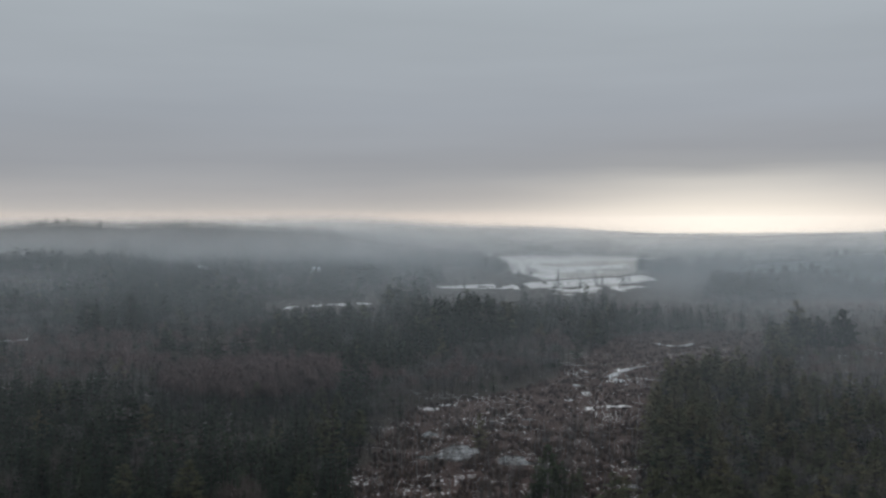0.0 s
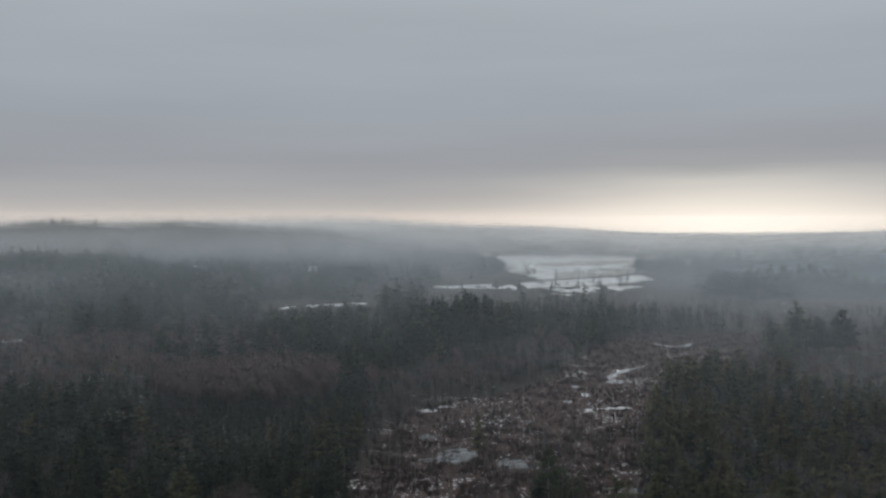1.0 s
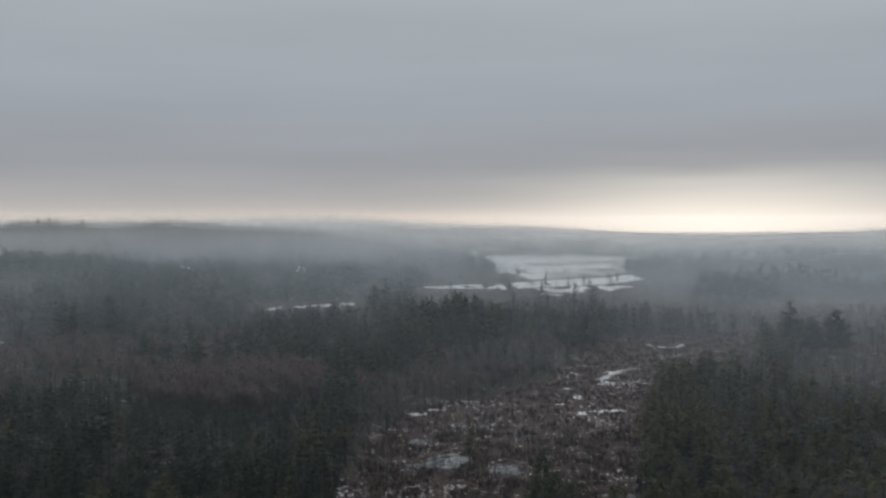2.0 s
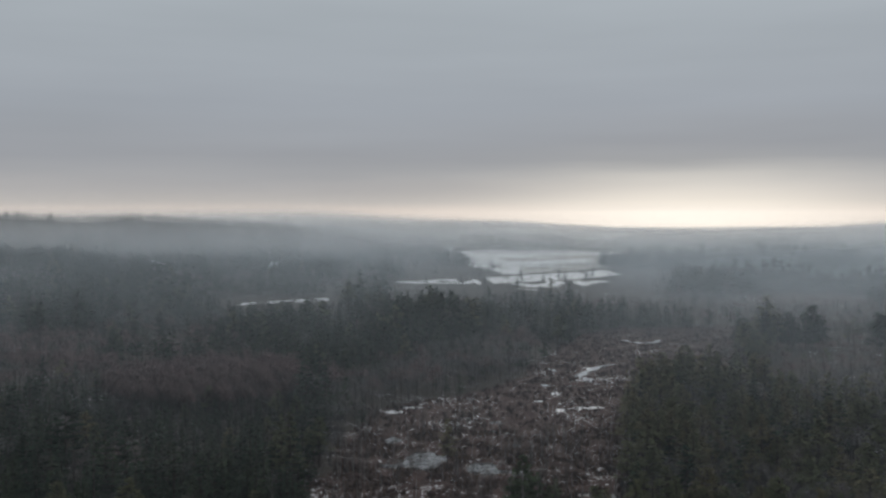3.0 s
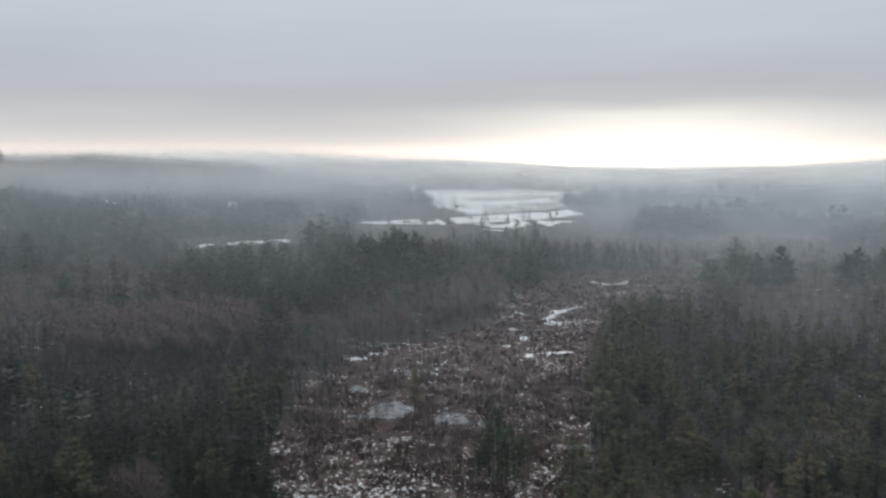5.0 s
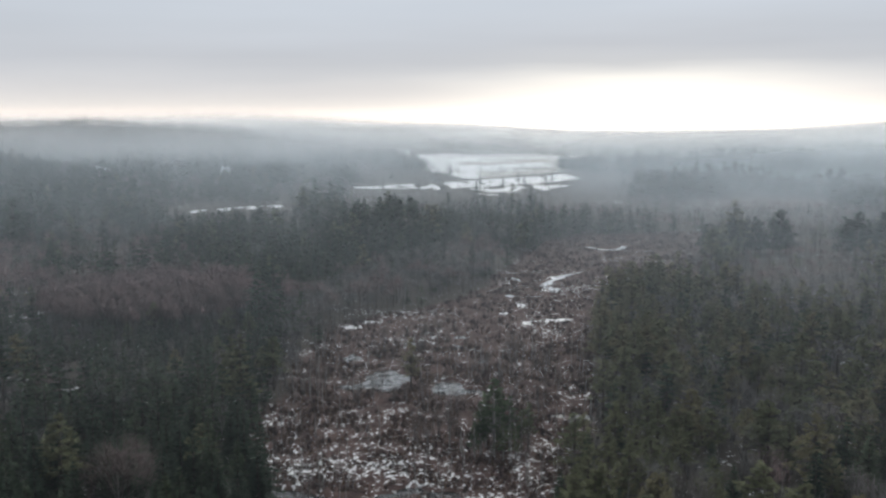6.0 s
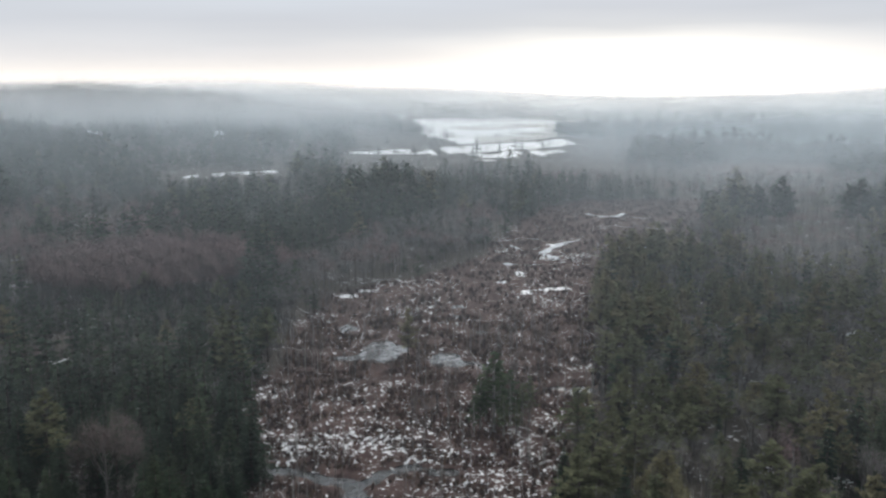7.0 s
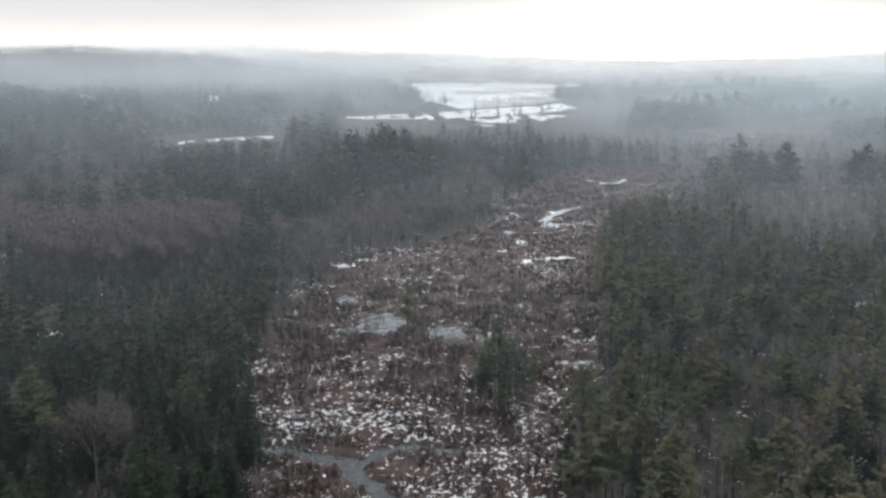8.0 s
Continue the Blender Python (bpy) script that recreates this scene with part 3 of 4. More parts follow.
RNG = random.Random(7)
SPRUCES = [spruce(RNG, 13.5 + 1.3 * i, 3.5 + 0.2 * i, 16, 8, 5, 6, 0.25) for i in range(4)]
PINES = [pine(RNG, 15 + 1.2 * i, 4.5, 58, 15, 0.32, 6, 0.31) for i in range(4)]
BARES = [bare_tree(RNG, 12.5 + i, 3.4, 9, 620, 0.028) for i in range(4)]
MARSH_PINES = [pine(RNG, 15 + 0.8 * i, 3.2, 60, 14, 0.24, 6, 0.30) for i in range(3)]
SNAGS = [snag(RNG, 8 + i) for i in range(3)]
SPRUCES_MID = [spruce(RNG, 15, 3.8, 10, 6, 3, 4, 0.34), pine(RNG, 15, 4.0, 25, 7, 0.12, 4, 0.57), spruce(RNG, 13, 3.9, 9, 6, 3, 4, 0.36)]
PINES_MID = [pine(RNG, 15 + 1.2 * i, 4.7, 30, 9, 0.3, 4, 0.48) for i in range(3)]
BARES_MID = [bare_tree(RNG, 12.5 + i, 4.2, 7, 215, 0.125, 0.35, 3, 0.65) for i in range(3)]
SPRUCES_FAR = [spruce(RNG, 15, 3.7, 9, 6, 2, 0, 0.45), pine(RNG, 15, 4.4, 15, 6, 0.1, 0, 0.74), pine(RNG, 14, 4.8, 15, 6, 0.1, 0, 0.76)]
PINES_FAR = [pine(RNG, 15 + i, 4.6, 17, 7, 0.15, 0, 0.65) for i in range(3)]
BARES_FAR = [bare_tree(RNG, 12 + i, 4.6, 7, 100, 0.28, 0.3, 0, 0.5) for i in range(3)]
SPRUCES_TINY = [spruce(RNG, 15, 4.0, 6, 5, 1, 0, 0.8), pine(RNG, 13.5, 4.2, 7, 4, 0.1, 0, 1.1), spruce(RNG, 14, 4.4, 6, 5, 1, 0, 0.8)]
PINES_TINY = [pine(RNG, 14 + i, 4.0, 7, 4, 0.15, 0, 1.1) for i in range(3)]
BARES_TINY = [bare_tree(RNG, 13 + i, 5.5, 4, 20, 0.8, 0.25, 0) for i in range(3)]
MAPLES = [bare_tree(RNG, 12.5 + i, 4.3, 9, 380, 0.125, 0.45, 5, 0.6) for i in range(4)]
MAPLES_MID = [bare_tree(RNG, 12.5 + i, 4.4, 8, 230, 0.20, 0.45, 3, 0.55) for i in range(3)]
CLUMP = [pine(RNG, 16 + i, 5.2, 70, 16, 0.1, 6, 0.48) for i in range(3)]


DARK_STANDS = [(-22, 428, 26), (-60, 470, 30), (-130, 590, 34), (-250, 760, 40), (-345, 905, 60), (-285, 850, 34), (-20, 560, 22), (-180, 560, 22), (-92, 393, 11), (-70, 396, 12), (-50, 394, 9), (-120, 404, 11), (-136, 416, 9), (-32, 374, 13)]


def dark_at(x, y):
    """Groups of tall conifers."""
    best = np.zeros(np.shape(x), bool)
    for cx, cy, r in DARK_STANDS:
        best = best | (np.hypot(x - cx, (y - cy) * 0.8) < r)
    return best


def maple_at(x, y):
    """Stands of red maple west of the marsh."""
    u, v = (x + 118) * 0.78 + (y - 402) * -0.62, (x + 118) * 0.62 + (y - 402) * 0.78
    d = np.hypot(u / 108, v / 46)
    loose = (d + 0.9 * (value_noise(x / 26, y / 22, 21) - 0.5) < 0.95) & (value_noise(x / 13, y / 13, 24) > 0.25)
    dense = np.hypot((x + 74) / 31, (y - 344) / 38) + 0.35 * (value_noise(x / 14, y / 14, 25) - 0.5) < 1
    return (loose | dense) & ~dark_at(x, y)


def low_at(x, y):
    """Young growth and scrub round the far clearing, and woods kept low before the fields, strip and farm house so
    these show from the camera.
    """
    field = smooth(-45, -20, x - 0.02 * y) * smooth(25, 0, x - 0.25 * y) * smooth(560, 730, y) * smooth(1000, 990, y)
    strip = smooth(-145, -130, x) * smooth(-50, -62, x) * smooth(590, 610, y) * smooth(740, 730, y)
    scrub = 0.55 * smooth(1.15, 0.85, np.hypot((x - 240) / 98, (y - 622) / 112))
    edge = 0.5 * smooth(0, 14, x - np.interp(y, EAST_Y, EAST_X) - 8) * smooth(345, 372, y - 0.12 * x + 14) * smooth(475, 450, y)
    scrub = np.maximum(scrub, edge)
    house_view = 0.95 * smooth(36, 44, x) * smooth(84, 76, x) * smooth(1250, 1300, y) * smooth(1660, 1640, y)
    return np.maximum(np.maximum(np.maximum(field, strip), scrub), house_view)


def grove_at(x, y):
    """How thickly conifers gather, from 0 to 1."""
    return 0.62 * value_noise(x / 52, y / 64, 22) + 0.38 * value_noise(x / 19, y / 24, 23) + 0.2 * np.exp(-(((x - 55) / 75) ** 2 + ((y - 520) / 85) ** 2))


def conifer_share(x, y):
    """The share of conifers in the woods."""
    west = np.interp(y, WEST_Y, WEST_X) - x
    near_west = np.where(y < 245, 0.9, 0.86 * smooth(0, 8, west))
    mix = 0.07 + 0.9 * smooth(0.42, 0.54, grove_at(x, y))
    mix = np.where(dark_at(x, y), 0.98, mix)
    return np.where(y < 330, np.where(west > 0, near_west, 0.60), mix)


def plant_woods():
    sets = {}
    jobs = [(-60, 122, 6.0, "under"), (122, 420, 5.3, "near"), (420, 640, 6.6, "mid"), (640, 1000, 8.3, "far"), (1000, 1450, 12.0, "tiny"), (1450, 2000, 14.0, "tiny"), (2000, 2250, 16.0, "tiny"), (2250, 2600, 20.0, "tiny"), (3000, 3350, 20.0, "tiny")]
    for y0, y1, step, level in jobs:
        ny = int((y1 - y0) / step)
        for j in range(ny):
            yc = y0 + (j + 0.5) * step
            x0, x1 = min(-0.56 * yc - 18, -80), max(0.64 * (yc - 40) + 18, 80)
            n = int((x1 - x0) / step)
            x = x0 + (np.arange(n) + np.array([RNG.random() for _ in range(n)])) * step
            y = yc + (np.array([RNG.random() for _ in range(n)]) - 0.5) * step
            west, east = lea_at(x, y)
            gaps = (value_noise(x / 11, y / 11, 31) > 0.12) & ((y < 430) | (value_noise(x / 60, y / 45, 32) > 0.14))
            ok = (marsh_at(x, y) < 0.6) & (field_at(x, y) < 0.2) & (west < 0.2) & (east < 0.3) & gaps & (opening_at(x, y) < 0.5) & (np.hypot(x + 41, y - 177) > 4.5) & (np.hypot(x + 39, y - 165) > 5.5)
            share, maple, low = conifer_share(x, y), maple_at(x, y), low_at(x, y)
            rise = 0.66 + 0.62 * value_noise(x / 42, y / 42, 51) * np.where(y > 450, 1.25, 0.8)
            rise = np.where(y > 330, rise * (0.82 + 0.42 * smooth(0.42, 0.62, grove_at(x, y))), rise)
            rise = np.where(dark_at(x, y), np.where(y < 420, 1.05, np.where(x < -40, 1.25, 1.05)), rise)
            strip_gap = np.interp(x * 700 / np.maximum(y, 300), (-135, -70), (680, 720)) - y
            strip_front = (x * 700 > -142 * y) & (x * 700 < -52 * y) & (strip_gap > -10) & (strip_gap < 165)
            low = np.maximum(low, 0.4 * opening_at(x, y, 12.0, 0.9) * (y < 400))
            rise = rise * (1 - 0.3 * smooth(1.0, 0.7, np.hypot((x + 72) / 48, (y - 296) / 40)))
            for i in np.nonzero(ok)[0]:
                east_side = x[i] > np.interp(y[i], EAST_Y, EAST_X)
                if maple[i] or (low[i] > 0.3 and RNG.random() < 0.55):
                    kind = "maple"
                elif RNG.random() < share[i] * (1 - 0.85 * low[i]):
                    kind = "pine" if RNG.random() < (0.75 if east_side and y[i] < 500 else 0.02 if y[i] < 250 else 0.04) else "spruce"
                else:
                    kind = "maple" if not east_side and y[i] > 330 and RNG.random() < 0.2 else "bare"
                scale = (0.66 + 0.42 * RNG.random()) * (0.92 if kind == "maple" else rise[i]) * (1 - 0.68 * low[i])
                if y[i] > 1650:
                    scale = 0.68 + 0.6 * RNG.random() ** 2 * (0.6 + 0.8 * value_noise(x[i] / 40, y[i] / 200, 52))
                if RNG.random() < 0.025 and kind != "maple" and low[i] < 0.1 and 450 < y[i] < 1500:
                    scale = 1.2 + 0.15 * RNG.random()
                if strip_front[i]:
                    scale = min(scale, (0.08 + 0.0058 * max(strip_gap[i], 0)) * (0.7 + 0.4 * RNG.random())) if RNG.random() < 0.9 else 0.5
                sets.setdefault((kind, level), []).append((x[i], y[i], scale, RNG.random() * 6.28, RNG.randrange(3)))
    # the dense maple stand closes its canopy
    while len(sets["maple", "near"]) < 900:
        a, f = RNG.random() * 6.28, math.sqrt(RNG.random())
        x, y = -74 + 34 * f * math.cos(a), 344 + 40 * f * math.sin(a)
        sets["maple", "near"].append((x, y, 0.72 + 0.16 * RNG.random(), RNG.random() * 6.28, RNG.randrange(3)))
    # brushy young woods along the marsh's north-western edge
    for _ in range(260):
        y = 322 + 110 * RNG.random()
        x = float(np.interp(y, WEST_Y, WEST_X)) - 2 - 42 * RNG.random()
        sets["bare", "mid"].append((x, y, 0.5 + 0.25 * RNG.random(), RNG.random() * 6.28, RNG.randrange(3)))
    return sets


WOODS = plant_woods()
for key, label in (("spruce", "dark green spruce standing in dense winter woods"), ("pine", "olive green white pine with level open boughs"),
                   ("bare", "leafless grey-brown broadleaf tree in winter"), ("maple", "leafless red maple with a reddish twig crown")):
    full, mid, far, tiny = {"spruce": (SPRUCES, SPRUCES_MID, SPRUCES_FAR, SPRUCES_TINY), "pine": (PINES, PINES_MID, PINES_FAR, PINES_TINY)}.get(key, (BARES, BARES_MID, BARES_FAR, BARES_TINY))
    if key == "maple":
        full, mid = MAPLES, MAPLES_MID
    crown = {"spruce": M_SPRUCE, "pine": M_PINE, "bare": M_TWIG, "maple": M_MAPLE}[key]
    stem = M_GREY if key == "bare" else M_BARK
    spots = sorted(WOODS.get((key, "near"), []), key=lambda s: s[1])
    name = {"spruce": "spruce_tree", "pine": "white_pine", "bare": "bare_tree", "maple": "maple_tree"}[key]
    single = 150 if key == "bare" else 280
    plant_things(name, full, spots[:single], crown, stem, label, "tree", name.replace("_", " ") + "s by the marsh")
    if WOODS.get((key, "under")):
        gather(name + "_south_wood", far, WOODS[key, "under"], [crown, stem], "woods south of the marsh", "woods")
    spots = spots[single:] + WOODS.get((key, "mid"), [])
    if spots:
        gather(name + "_wood", mid, spots, [crown, stem], label + ", many together", "woods")
    if WOODS.get((key, "far")):
        gather(name + "_far_wood", far, WOODS[key, "far"], [crown, stem], "hazy distant woods of " + name.replace("_", " ") + "s", "woods")
    if WOODS.get((key, "tiny")):
        gather(name + "_hill_wood", tiny, WOODS[key, "tiny"], [crown, stem], "misty " + name.replace("_", " ") + "s on the far valley and ridges", "woods")


# ---- single trees that stand out ----
def stand(name, templates, rows, crown_mat, stem_mat, label, group):
    plant_things(name, templates, [(x, y, k, RNG.random() * 6.28, i % len(templates)) for i, (x, y, k) in enumerate(rows)], crown_mat, stem_mat, label, "tree", group)


stand("white_pine", MARSH_PINES, [(8, 258, 0.88), (-30, 236, 1.25), (-33, 241, 1.1)], M_PINE, M_BARK, "white pine standing alone on the snowy marsh", "marsh pines")
stand("white_pine", MARSH_PINES, [(22.5, 211, 1.08), (26, 213, 0.74), (20, 212, 0.66), (24, 208, 0.56), (28.5, 214, 0.55), (21.5, 216, 0.7), (18.5, 210, 0.5), (24.5, 217, 0.78), (26.5, 208.5, 0.42), (30.5, 217, 0.6)], M_YOUNG, M_PALE, "dark young pine in a clump on the marsh", "marsh clump")
stand("white_pine", CLUMP, [(157, 462, 0.98), (160, 464, 0.9), (169, 462, 1.0), (173, 463, 1.04), (177, 467, 0.98), (181, 462, 1.02), (185, 466, 0.95), (189, 461, 1.08), (193, 463, 1.2), (197, 464, 1.04), (221, 455, 1.1), (226, 453, 1.2), (232, 455, 1.1), (238, 452, 1.25), (243, 455, 1.15)],
      M_SPRUCE, M_BARK, "tall dark pine in a clump beyond the marsh", "pine clump")
stand("spruce_tree", SPRUCES, [(-39, 157, 0.82), (-47, 162, 0.86), (-27, 150, 0.98), (-32, 163, 0.78), (-43, 168, 0.5), (-36, 170, 0.45)], M_YOUNG, M_BARK, "young green conifer at the wood's edge", "young conifers")
stand("maple_tree", [bare_tree(RNG, 13.5, 5.0, 14, 3400, 0.042, 0.42, 5, 0.6)], [(-41, 177, 1.22)], M_BROWN, M_GREY, "leafless maple with a pale stem among spruces", "maples")


stand("dead_tree", SNAGS, [(30 + 48 * RNG.random(), 148 + 26 * RNG.random(), 0.8 + 0.45 * RNG.random()) for _ in range(70)], M_TWIG, M_DEAD, "bare grey dead stem at the flooded wood's edge", "dead stems at the wood's edge")


# ---- undergrowth in the woods round the marsh ----
def wood_spots(count, y0, y1):
    rows = []
    while len(rows) < count:
        y = np.array([y0 + (y1 - y0) * RNG.random() for _ in range(4000)])
        x = np.array([(-0.58 + 1.2 * RNG.random()) * b - 15 for b in y])
        ok = (marsh_at(x, y) < 0.3) & (opening_at(x, y) < 0.4) & (value_noise(x / 7, y / 7, 43) > 0.35)
        rows += [(a, b, 1.1 + 1.3 * RNG.random(), RNG.random() * 6.28, RNG.randrange(4)) for a, b in zip(x[ok], y[ok])]
    return rows[:count]


gather("undergrowth", [shrub(RNG, 1.3, 13, 0.04) for _ in range(4)], wood_spots(8000, 125, 330), [M_TWIG], "leafless grey-brown brush under the trees", "brush")


# ---- marsh plants ----
def marsh_spots(count, y0, y1, big):
    rows = []
    while len(rows) < count:
        y = np.array([y0 + (y1 - y0) * RNG.random() for _ in range(4000)])
        x = np.array([-30 + 235 * RNG.random() for _ in range(4000)])
        ok = (marsh_at(x, y) > 0.25) & (wet_at(x, y) < -0.5) & (value_noise(x / 4, y / 4, 41) > 0.42)
        rows += [(a, b, big * (0.6 + 0.8 * RNG.random()), RNG.random() * 6.28, RNG.randrange(4)) for a, b in zip(x[ok], y[ok])]
    return rows[:count]


SHRUBS = [shrub(RNG, 1.3, 14, 0.03) for _ in range(4)]
SEDGES = [shrub(RNG, 0.6, 14, 0.045) for _ in range(4)]
SHRUBS_FAR = [shrub(RNG, 1.3, 15, 0.045) for _ in range(4)]
gather("marsh_shrubs", SHRUBS, marsh_spots(6500, 140, 300, 0.95), [M_SHRUB], "leafless red-brown shrubs over the snowy marsh", "shrubs")
gather("far_marsh_shrubs", SHRUBS_FAR, marsh_spots(5200, 300, 548, 1.0), [M_SHRUB], "red-brown shrubs on the far marsh", "shrubs")
gather("sedge_tussocks", SEDGES, marsh_spots(4200, 140, 300, 1.0), [M_SEDGE], "dry tawny sedge tussocks with snow between them", "sedge")
thickets = [(18, 228, 14, 12), (13, 214, 8, 9), (34, 238, 8, 14), (-2, 248, 14, 8), (-18, 252, 6, 14), (36, 262, 12, 22), (8, 300, 22, 14), (30, 204, 6, 10), (-12, 310, 8, 10)]
scrub = []
for cx, cy, rx, ry in thickets:
    for _ in range(int(0.09 * rx * ry)):
        a, f = RNG.random() * 6.28, math.sqrt(RNG.random())
        x, y = cx + rx * f * math.cos(a), cy + ry * f * math.sin(a)
        if marsh_at(np.array(x), np.array(y)) > 0.5 and wet_at(np.array(x), np.array(y)) < -0.6:
            scrub.append((x, y, 0.30 + 0.25 * RNG.random(), RNG.random() * 6.28, RNG.randrange(4)))
plant_things("bare_tree", BARES, scrub, M_BROWN, M_GREY, "small leafless grey tree in a thicket on the marsh", "tree", "marsh thickets")
saplings = [(x, y, 0.35 + 0.4 * k, r, n % 3) for x, y, k, r, n in marsh_spots(240, 150, 300, 1.0)]
saplings += [(x, y, 0.5 + 0.35 * k, r, n % 3) for x, y, k, r, n in marsh_spots(55, 150, 206, 0.8)]
plant_things("dead_tree", SNAGS, saplings, M_TWIG, M_DEAD, "slender grey dead stem standing in the marsh", "tree", "dead stems in the marsh")


def fallen_log(rng, long):
    """A fallen stem with a root plate and a few stubs, lying along x."""
    s = Soup()
    rings = [(-long / 2 + long * k / 5, 0.10 * rng.random(), 0.16 * (1 - 0.13 * k)) for k in range(6)]
    n = len(s.v)
    for x, y, r in rings:
        s.v += [(x, y + r * math.cos(a), 0.12 + r * math.sin(a)) for a in (0, 1.26, 2.51, 3.77, 5.03)]
    for i in range(5):
        for k in range(5):
            a, b = n + 5 * i + k, n + 5 * i + (k + 1) % 5
            s.f += [(a, b, b + 5), (a, b + 5, a + 5)]
            s.m += [1, 1]
    for k in range(7):
        x, a, e = long * (rng.random() - 0.5), rng.random() * 3.14, 0.4 + 0.7 * rng.random()
        s.tri((x - 0.04, 0, 0.15), (x + 0.04, 0, 0.15), (x + 0.3 * e, e * math.cos(a), 0.15 + e * math.sin(a)), 1)
    for k in range(6):
        a = k * 1.05
        s.tri((-long / 2, 0.05, 0.15), (-long / 2, -0.05, 0.2), (-long / 2 - 0.2, 0.5 * math.cos(a), 0.15 + 0.5 * math.sin(a)), 1)
    return s


logs = [(x, y, 0.8 + 0.5 * RNG.random(), r if RNG.random() < 0.3 else 0.6 * (RNG.random() - 0.5), n % 3) for x, y, k, r, n in marsh_spots(48, 165, 300, 1.0)]
plant_things("fallen_log", [fallen_log(RNG, 4.5 + i) for i in range(3)], logs, M_DEAD, M_BARK, "dark fallen log lying on the snowy marsh", "log", "fallen logs")


crest = [(-900 + 740 * RNG.random(), 1880 + 40 * RNG.random(), 0.6 + 0.65 * RNG.random() ** 2, RNG.random() * 6.28, RNG.choice((0, 0, 2))) for _ in range(170)]
gather("spruce_ridge_wood", SPRUCES_FAR, crest, [M_SPRUCE, M_BARK], "dark spruces along the crest of the misty ridge", "woods")


# ---- the far valley: trees by the fields, farm buildings ----
stand("white_pine", CLUMP, [(222 + 4.5 * i + 2 * RNG.random(), 1132 + 9 * RNG.random(), 0.85 + 0.3 * RNG.random()) for i in range(10)], M_SPRUCE, M_BARK, "dark pine in a grove beside the snowy field", "field grove")
stand("bare_tree", BARES_MID, [(110 + 9 * i + 5 * RNG.random(), 1000 + 20 * RNG.random() + 0.5 * 9 * i, 0.7 + 0.3 * RNG.random()) for i in range(9)], M_TWIG, M_GREY, "leafless tree along the hedge of a snowy field", "hedge trees")
stand("spruce_tree", SPRUCES_MID, [(62, 866, 0.85), (96, 872, 1.0), (92, 868, 0.8), (121, 902, 0.75), (139, 925, 0.8), (146, 930, 0.8), (171, 950, 0.7), (178, 955, 0.75), (40, 862, 0.7), (8, 885, 0.75)],
      M_SPRUCE, M_BARK, "dark conifer before the snowy field", "field conifers")
hedge = [(x + 4 * RNG.random(), float(np.interp(x, BAND_X, BAND_HIGH)) + 8 * RNG.random(), 0.16 + 0.14 * RNG.random(), RNG.random() * 6.28, RNG.randrange(3)) for x in np.arange(70, 215, 1.6)]
for y0, x0, x1, size in ((1185, 92, 228, 0.10), (1335, 78, 270, 0.12), (1455, 120, 330, 0.13)):
    hedge += [(x, y0 + 0.1 * (x - x0) + 5 * RNG.random(), size * (0.5 + RNG.random()), RNG.random() * 6.28, RNG.randrange(3)) for x in np.arange(x0, x1, 2.2) if value_noise(x / 22, y0 / 10, 68) > 0.35]
hedge += [(86 + 106 * RNG.random(), 795 + 110 * RNG.random(), 0.12 + 0.26 * RNG.random(), RNG.random() * 6.28, RNG.randrange(3)) for _ in range(130)]
hedge += [(x, 852 + 14 * RNG.random(), 0.10 + 0.28 * RNG.random() ** 2, RNG.random() * 6.28, RNG.randrange(3)) for x in np.arange(-24, 62, 2.6)]
hedge += [(x, 672 + 0.615 * (x + 135) + 36 * RNG.random() - 18, 0.10 + 0.34 * RNG.random() ** 2, RNG.random() * 6.28, RNG.randrange(3)) for x in np.arange(-136, -60, 1.9)]
gather("hedge", BARES_FAR, hedge, [M_TWIG, M_GREY], "low dark hedge along the snowy field", "hedge")


def plain_paint(name, colour, rough):
    m, t, p = surface(name, rough, 0.3)
    geo = t.nodes.new("ShaderNodeNewGeometry")
    n = noise_node(t, geo.outputs["Position"], 0.8, 4)
    t.links.new(mix_node(t, n, tuple(0.85 * c for c in colour), colour), p.inputs["Base Color"])
    return m


M_WALL, M_ROOF, M_PANE = plain_paint("white_boards", (0.80, 0.79, 0.77), 0.7), plain_paint("snowy_roof", (0.82, 0.84, 0.87), 0.8), plain_paint("dark_pane", (0.03, 0.035, 0.04), 0.2)


def part(name, bm, material, parent, label=""):
    me = bpy.data.meshes.new(name)
    bm.to_mesh(me)
    bm.free()
    me.materials.append(material)
    ob = new(name, me)
    ob.parent = parent
    return tagged(ob, label)


def box(bm, x0, y0, z0, x1, y1, z1):
    v = [bm.verts.new((x, y, z)) for z in (z0, z1) for x, y in ((x0, y0), (x1, y0), (x1, y1), (x0, y1))]
    for f in ((3, 2, 1, 0), (4, 5, 6, 7), (0, 1, 5, 4), (1, 2, 6, 5), (2, 3, 7, 6), (3, 0, 4, 7)):
        bm.faces.new([v[i] for i in f])


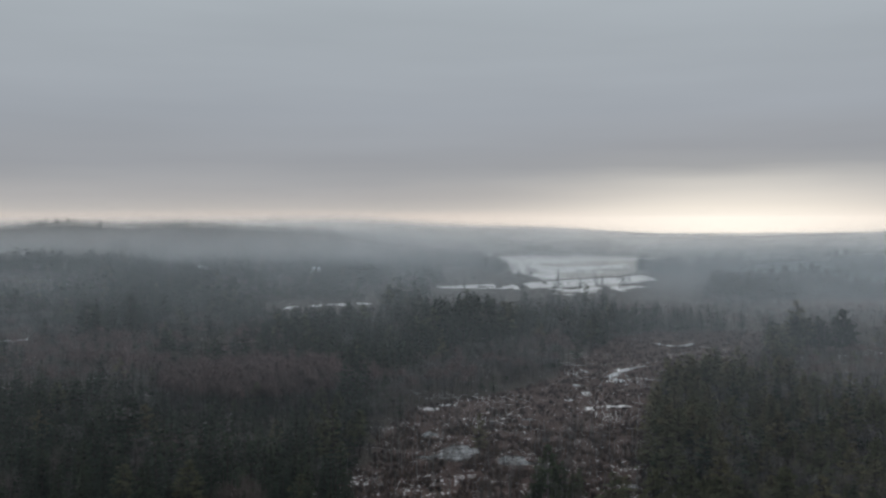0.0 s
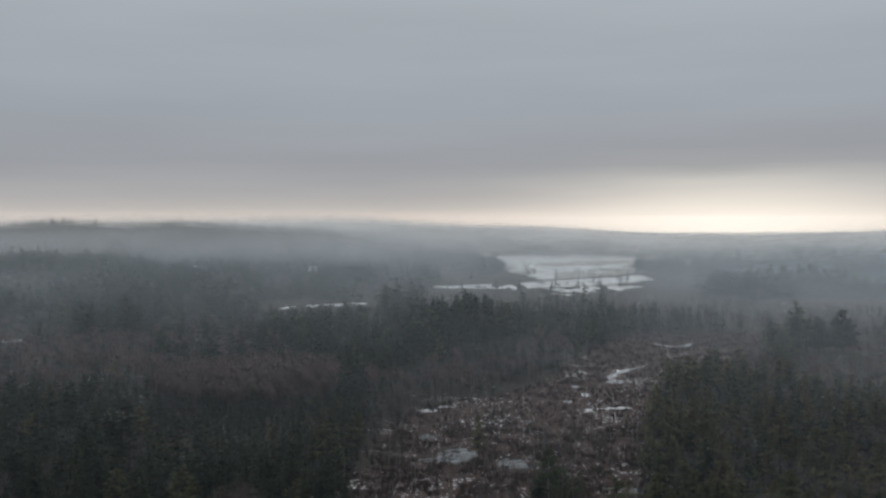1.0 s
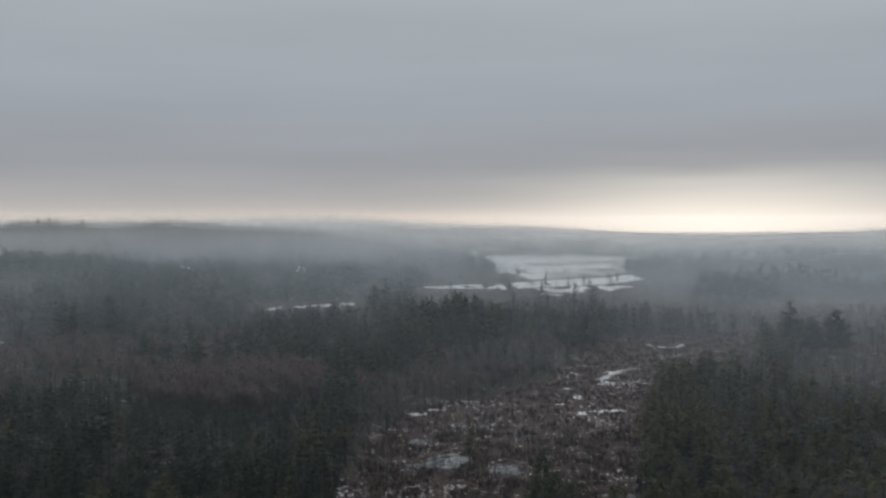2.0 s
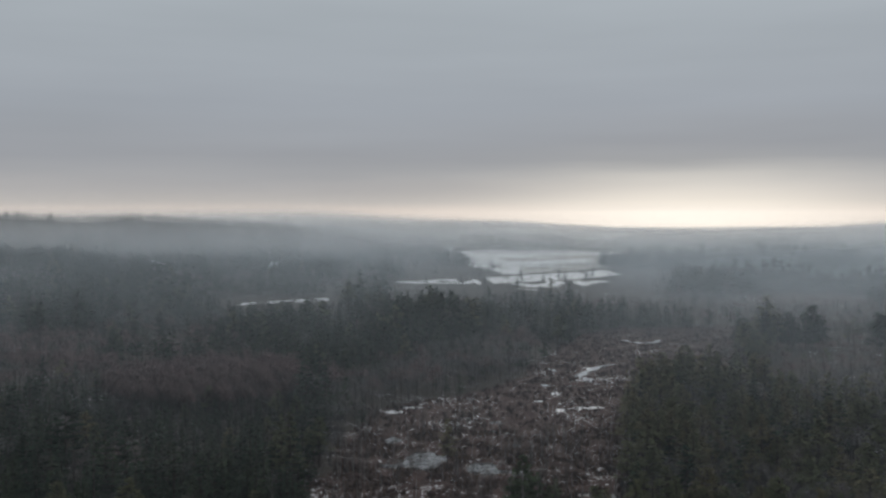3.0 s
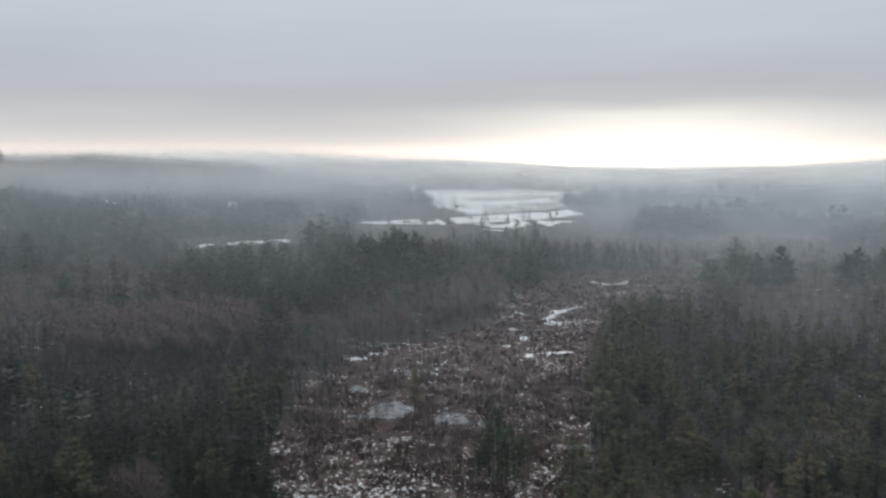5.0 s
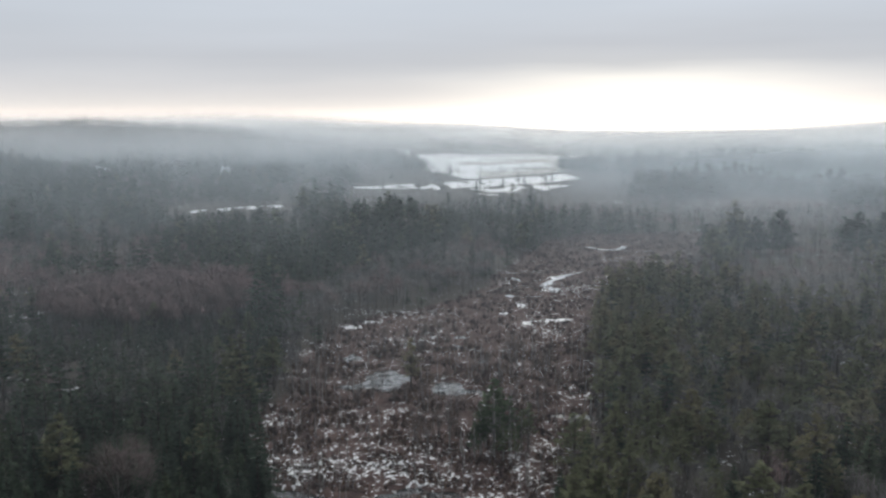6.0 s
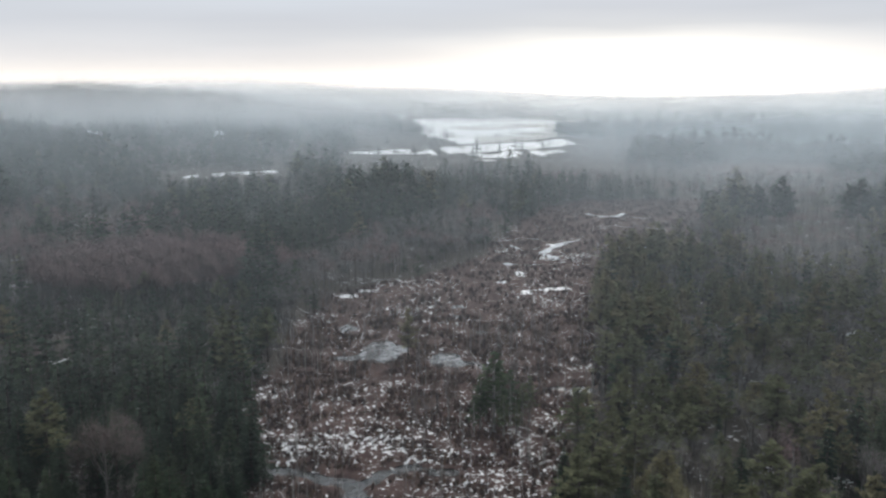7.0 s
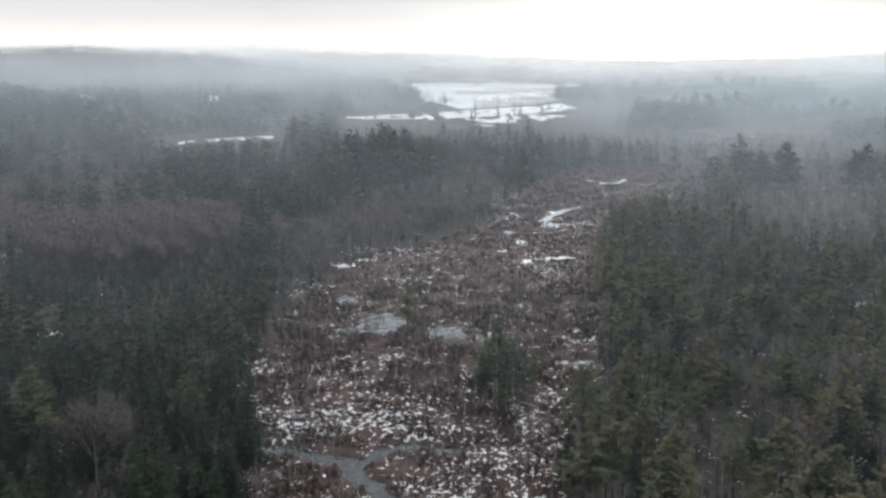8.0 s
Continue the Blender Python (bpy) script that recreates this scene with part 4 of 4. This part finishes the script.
def make_house(x, y, turn, long, deep, eaves, ridge, label):
    house = new("farm_building")
    house.matrix_world = pose(x, y, float(height_at(np.array(x), np.array(y))) - 0.1, 0, 0, turn)
    a, b = long / 2, deep / 2
    bm = bmesh.new()
    low = [bm.verts.new(p) for p in ((-a, -b, 0), (a, -b, 0), (a, b, 0), (-a, b, 0))]
    top = [bm.verts.new(p) for p in ((-a, -b, eaves), (a, -b, eaves), (a, b, eaves), (-a, b, eaves))]
    peak = [bm.verts.new((-a, 0, ridge - 0.1)), bm.verts.new((a, 0, ridge - 0.1))]
    for f in ((low[0], low[1], top[1], top[0]), (low[2], low[3], top[3], top[2]), (low[1], low[2], top[2], peak[1], top[1]), (low[3], low[0], top[0], peak[0], top[3])):
        bm.faces.new(f)
    part("wall", bm, M_WALL, house)
    bm = bmesh.new()
    for q in (-1, 1):
        rise = ridge - eaves
        ring = [(q * (b + 0.5), eaves - 0.5 * rise / b), (0, ridge), (0, ridge + 0.3), (q * (b + 0.5), eaves - 0.5 * rise / b + 0.3)]
        ends = [[bm.verts.new((x, v, w)) for v, w in ring] for x in (-a - 0.4, a + 0.4)]
        for k in range(4):
            bm.faces.new((ends[0][k], ends[0][(k + 1) % 4], ends[1][(k + 1) % 4], ends[1][k]))
        bm.faces.new(ends[0]), bm.faces.new(ends[1][::-1])
    part("roof", bm, M_ROOF, house, "snow-covered pitched roof")
    for k in range(3):
        bm = bmesh.new()
        wx = -a + long * (k + 0.5) / 3
        box(bm, wx - 0.6, -b - 0.03, 0.35 * eaves, wx + 0.6, -b - 0.003, 0.72 * eaves)
        part("window", bm, M_PANE, house, "dark window pane")
    tagged(house, label, "building", "farm buildings")


make_house(53, 1625, 8, 17, 8, 4.5, 8.0, "white farm building with a snowy roof far down the valley")
make_house(318, 1262, 25, 6, 5, 4.2, 6.6, "small white house between trees beside the field")
make_house(1005, 2150, -30, 9, 8, 7.0, 12.0, "tall white house on the far wooded slope")
make_house(690, 2080, 10, 16, 9, 4.5, 7.5, "low white farm building at the far woods")

make_house(-152, 1004, 12, 11, 7, 9.0, 13.5, "white farm house between hazy trees")
make_house(-276, 1010, -8, 12, 8, 5.0, 9.0, "white farm building below the wooded rise")
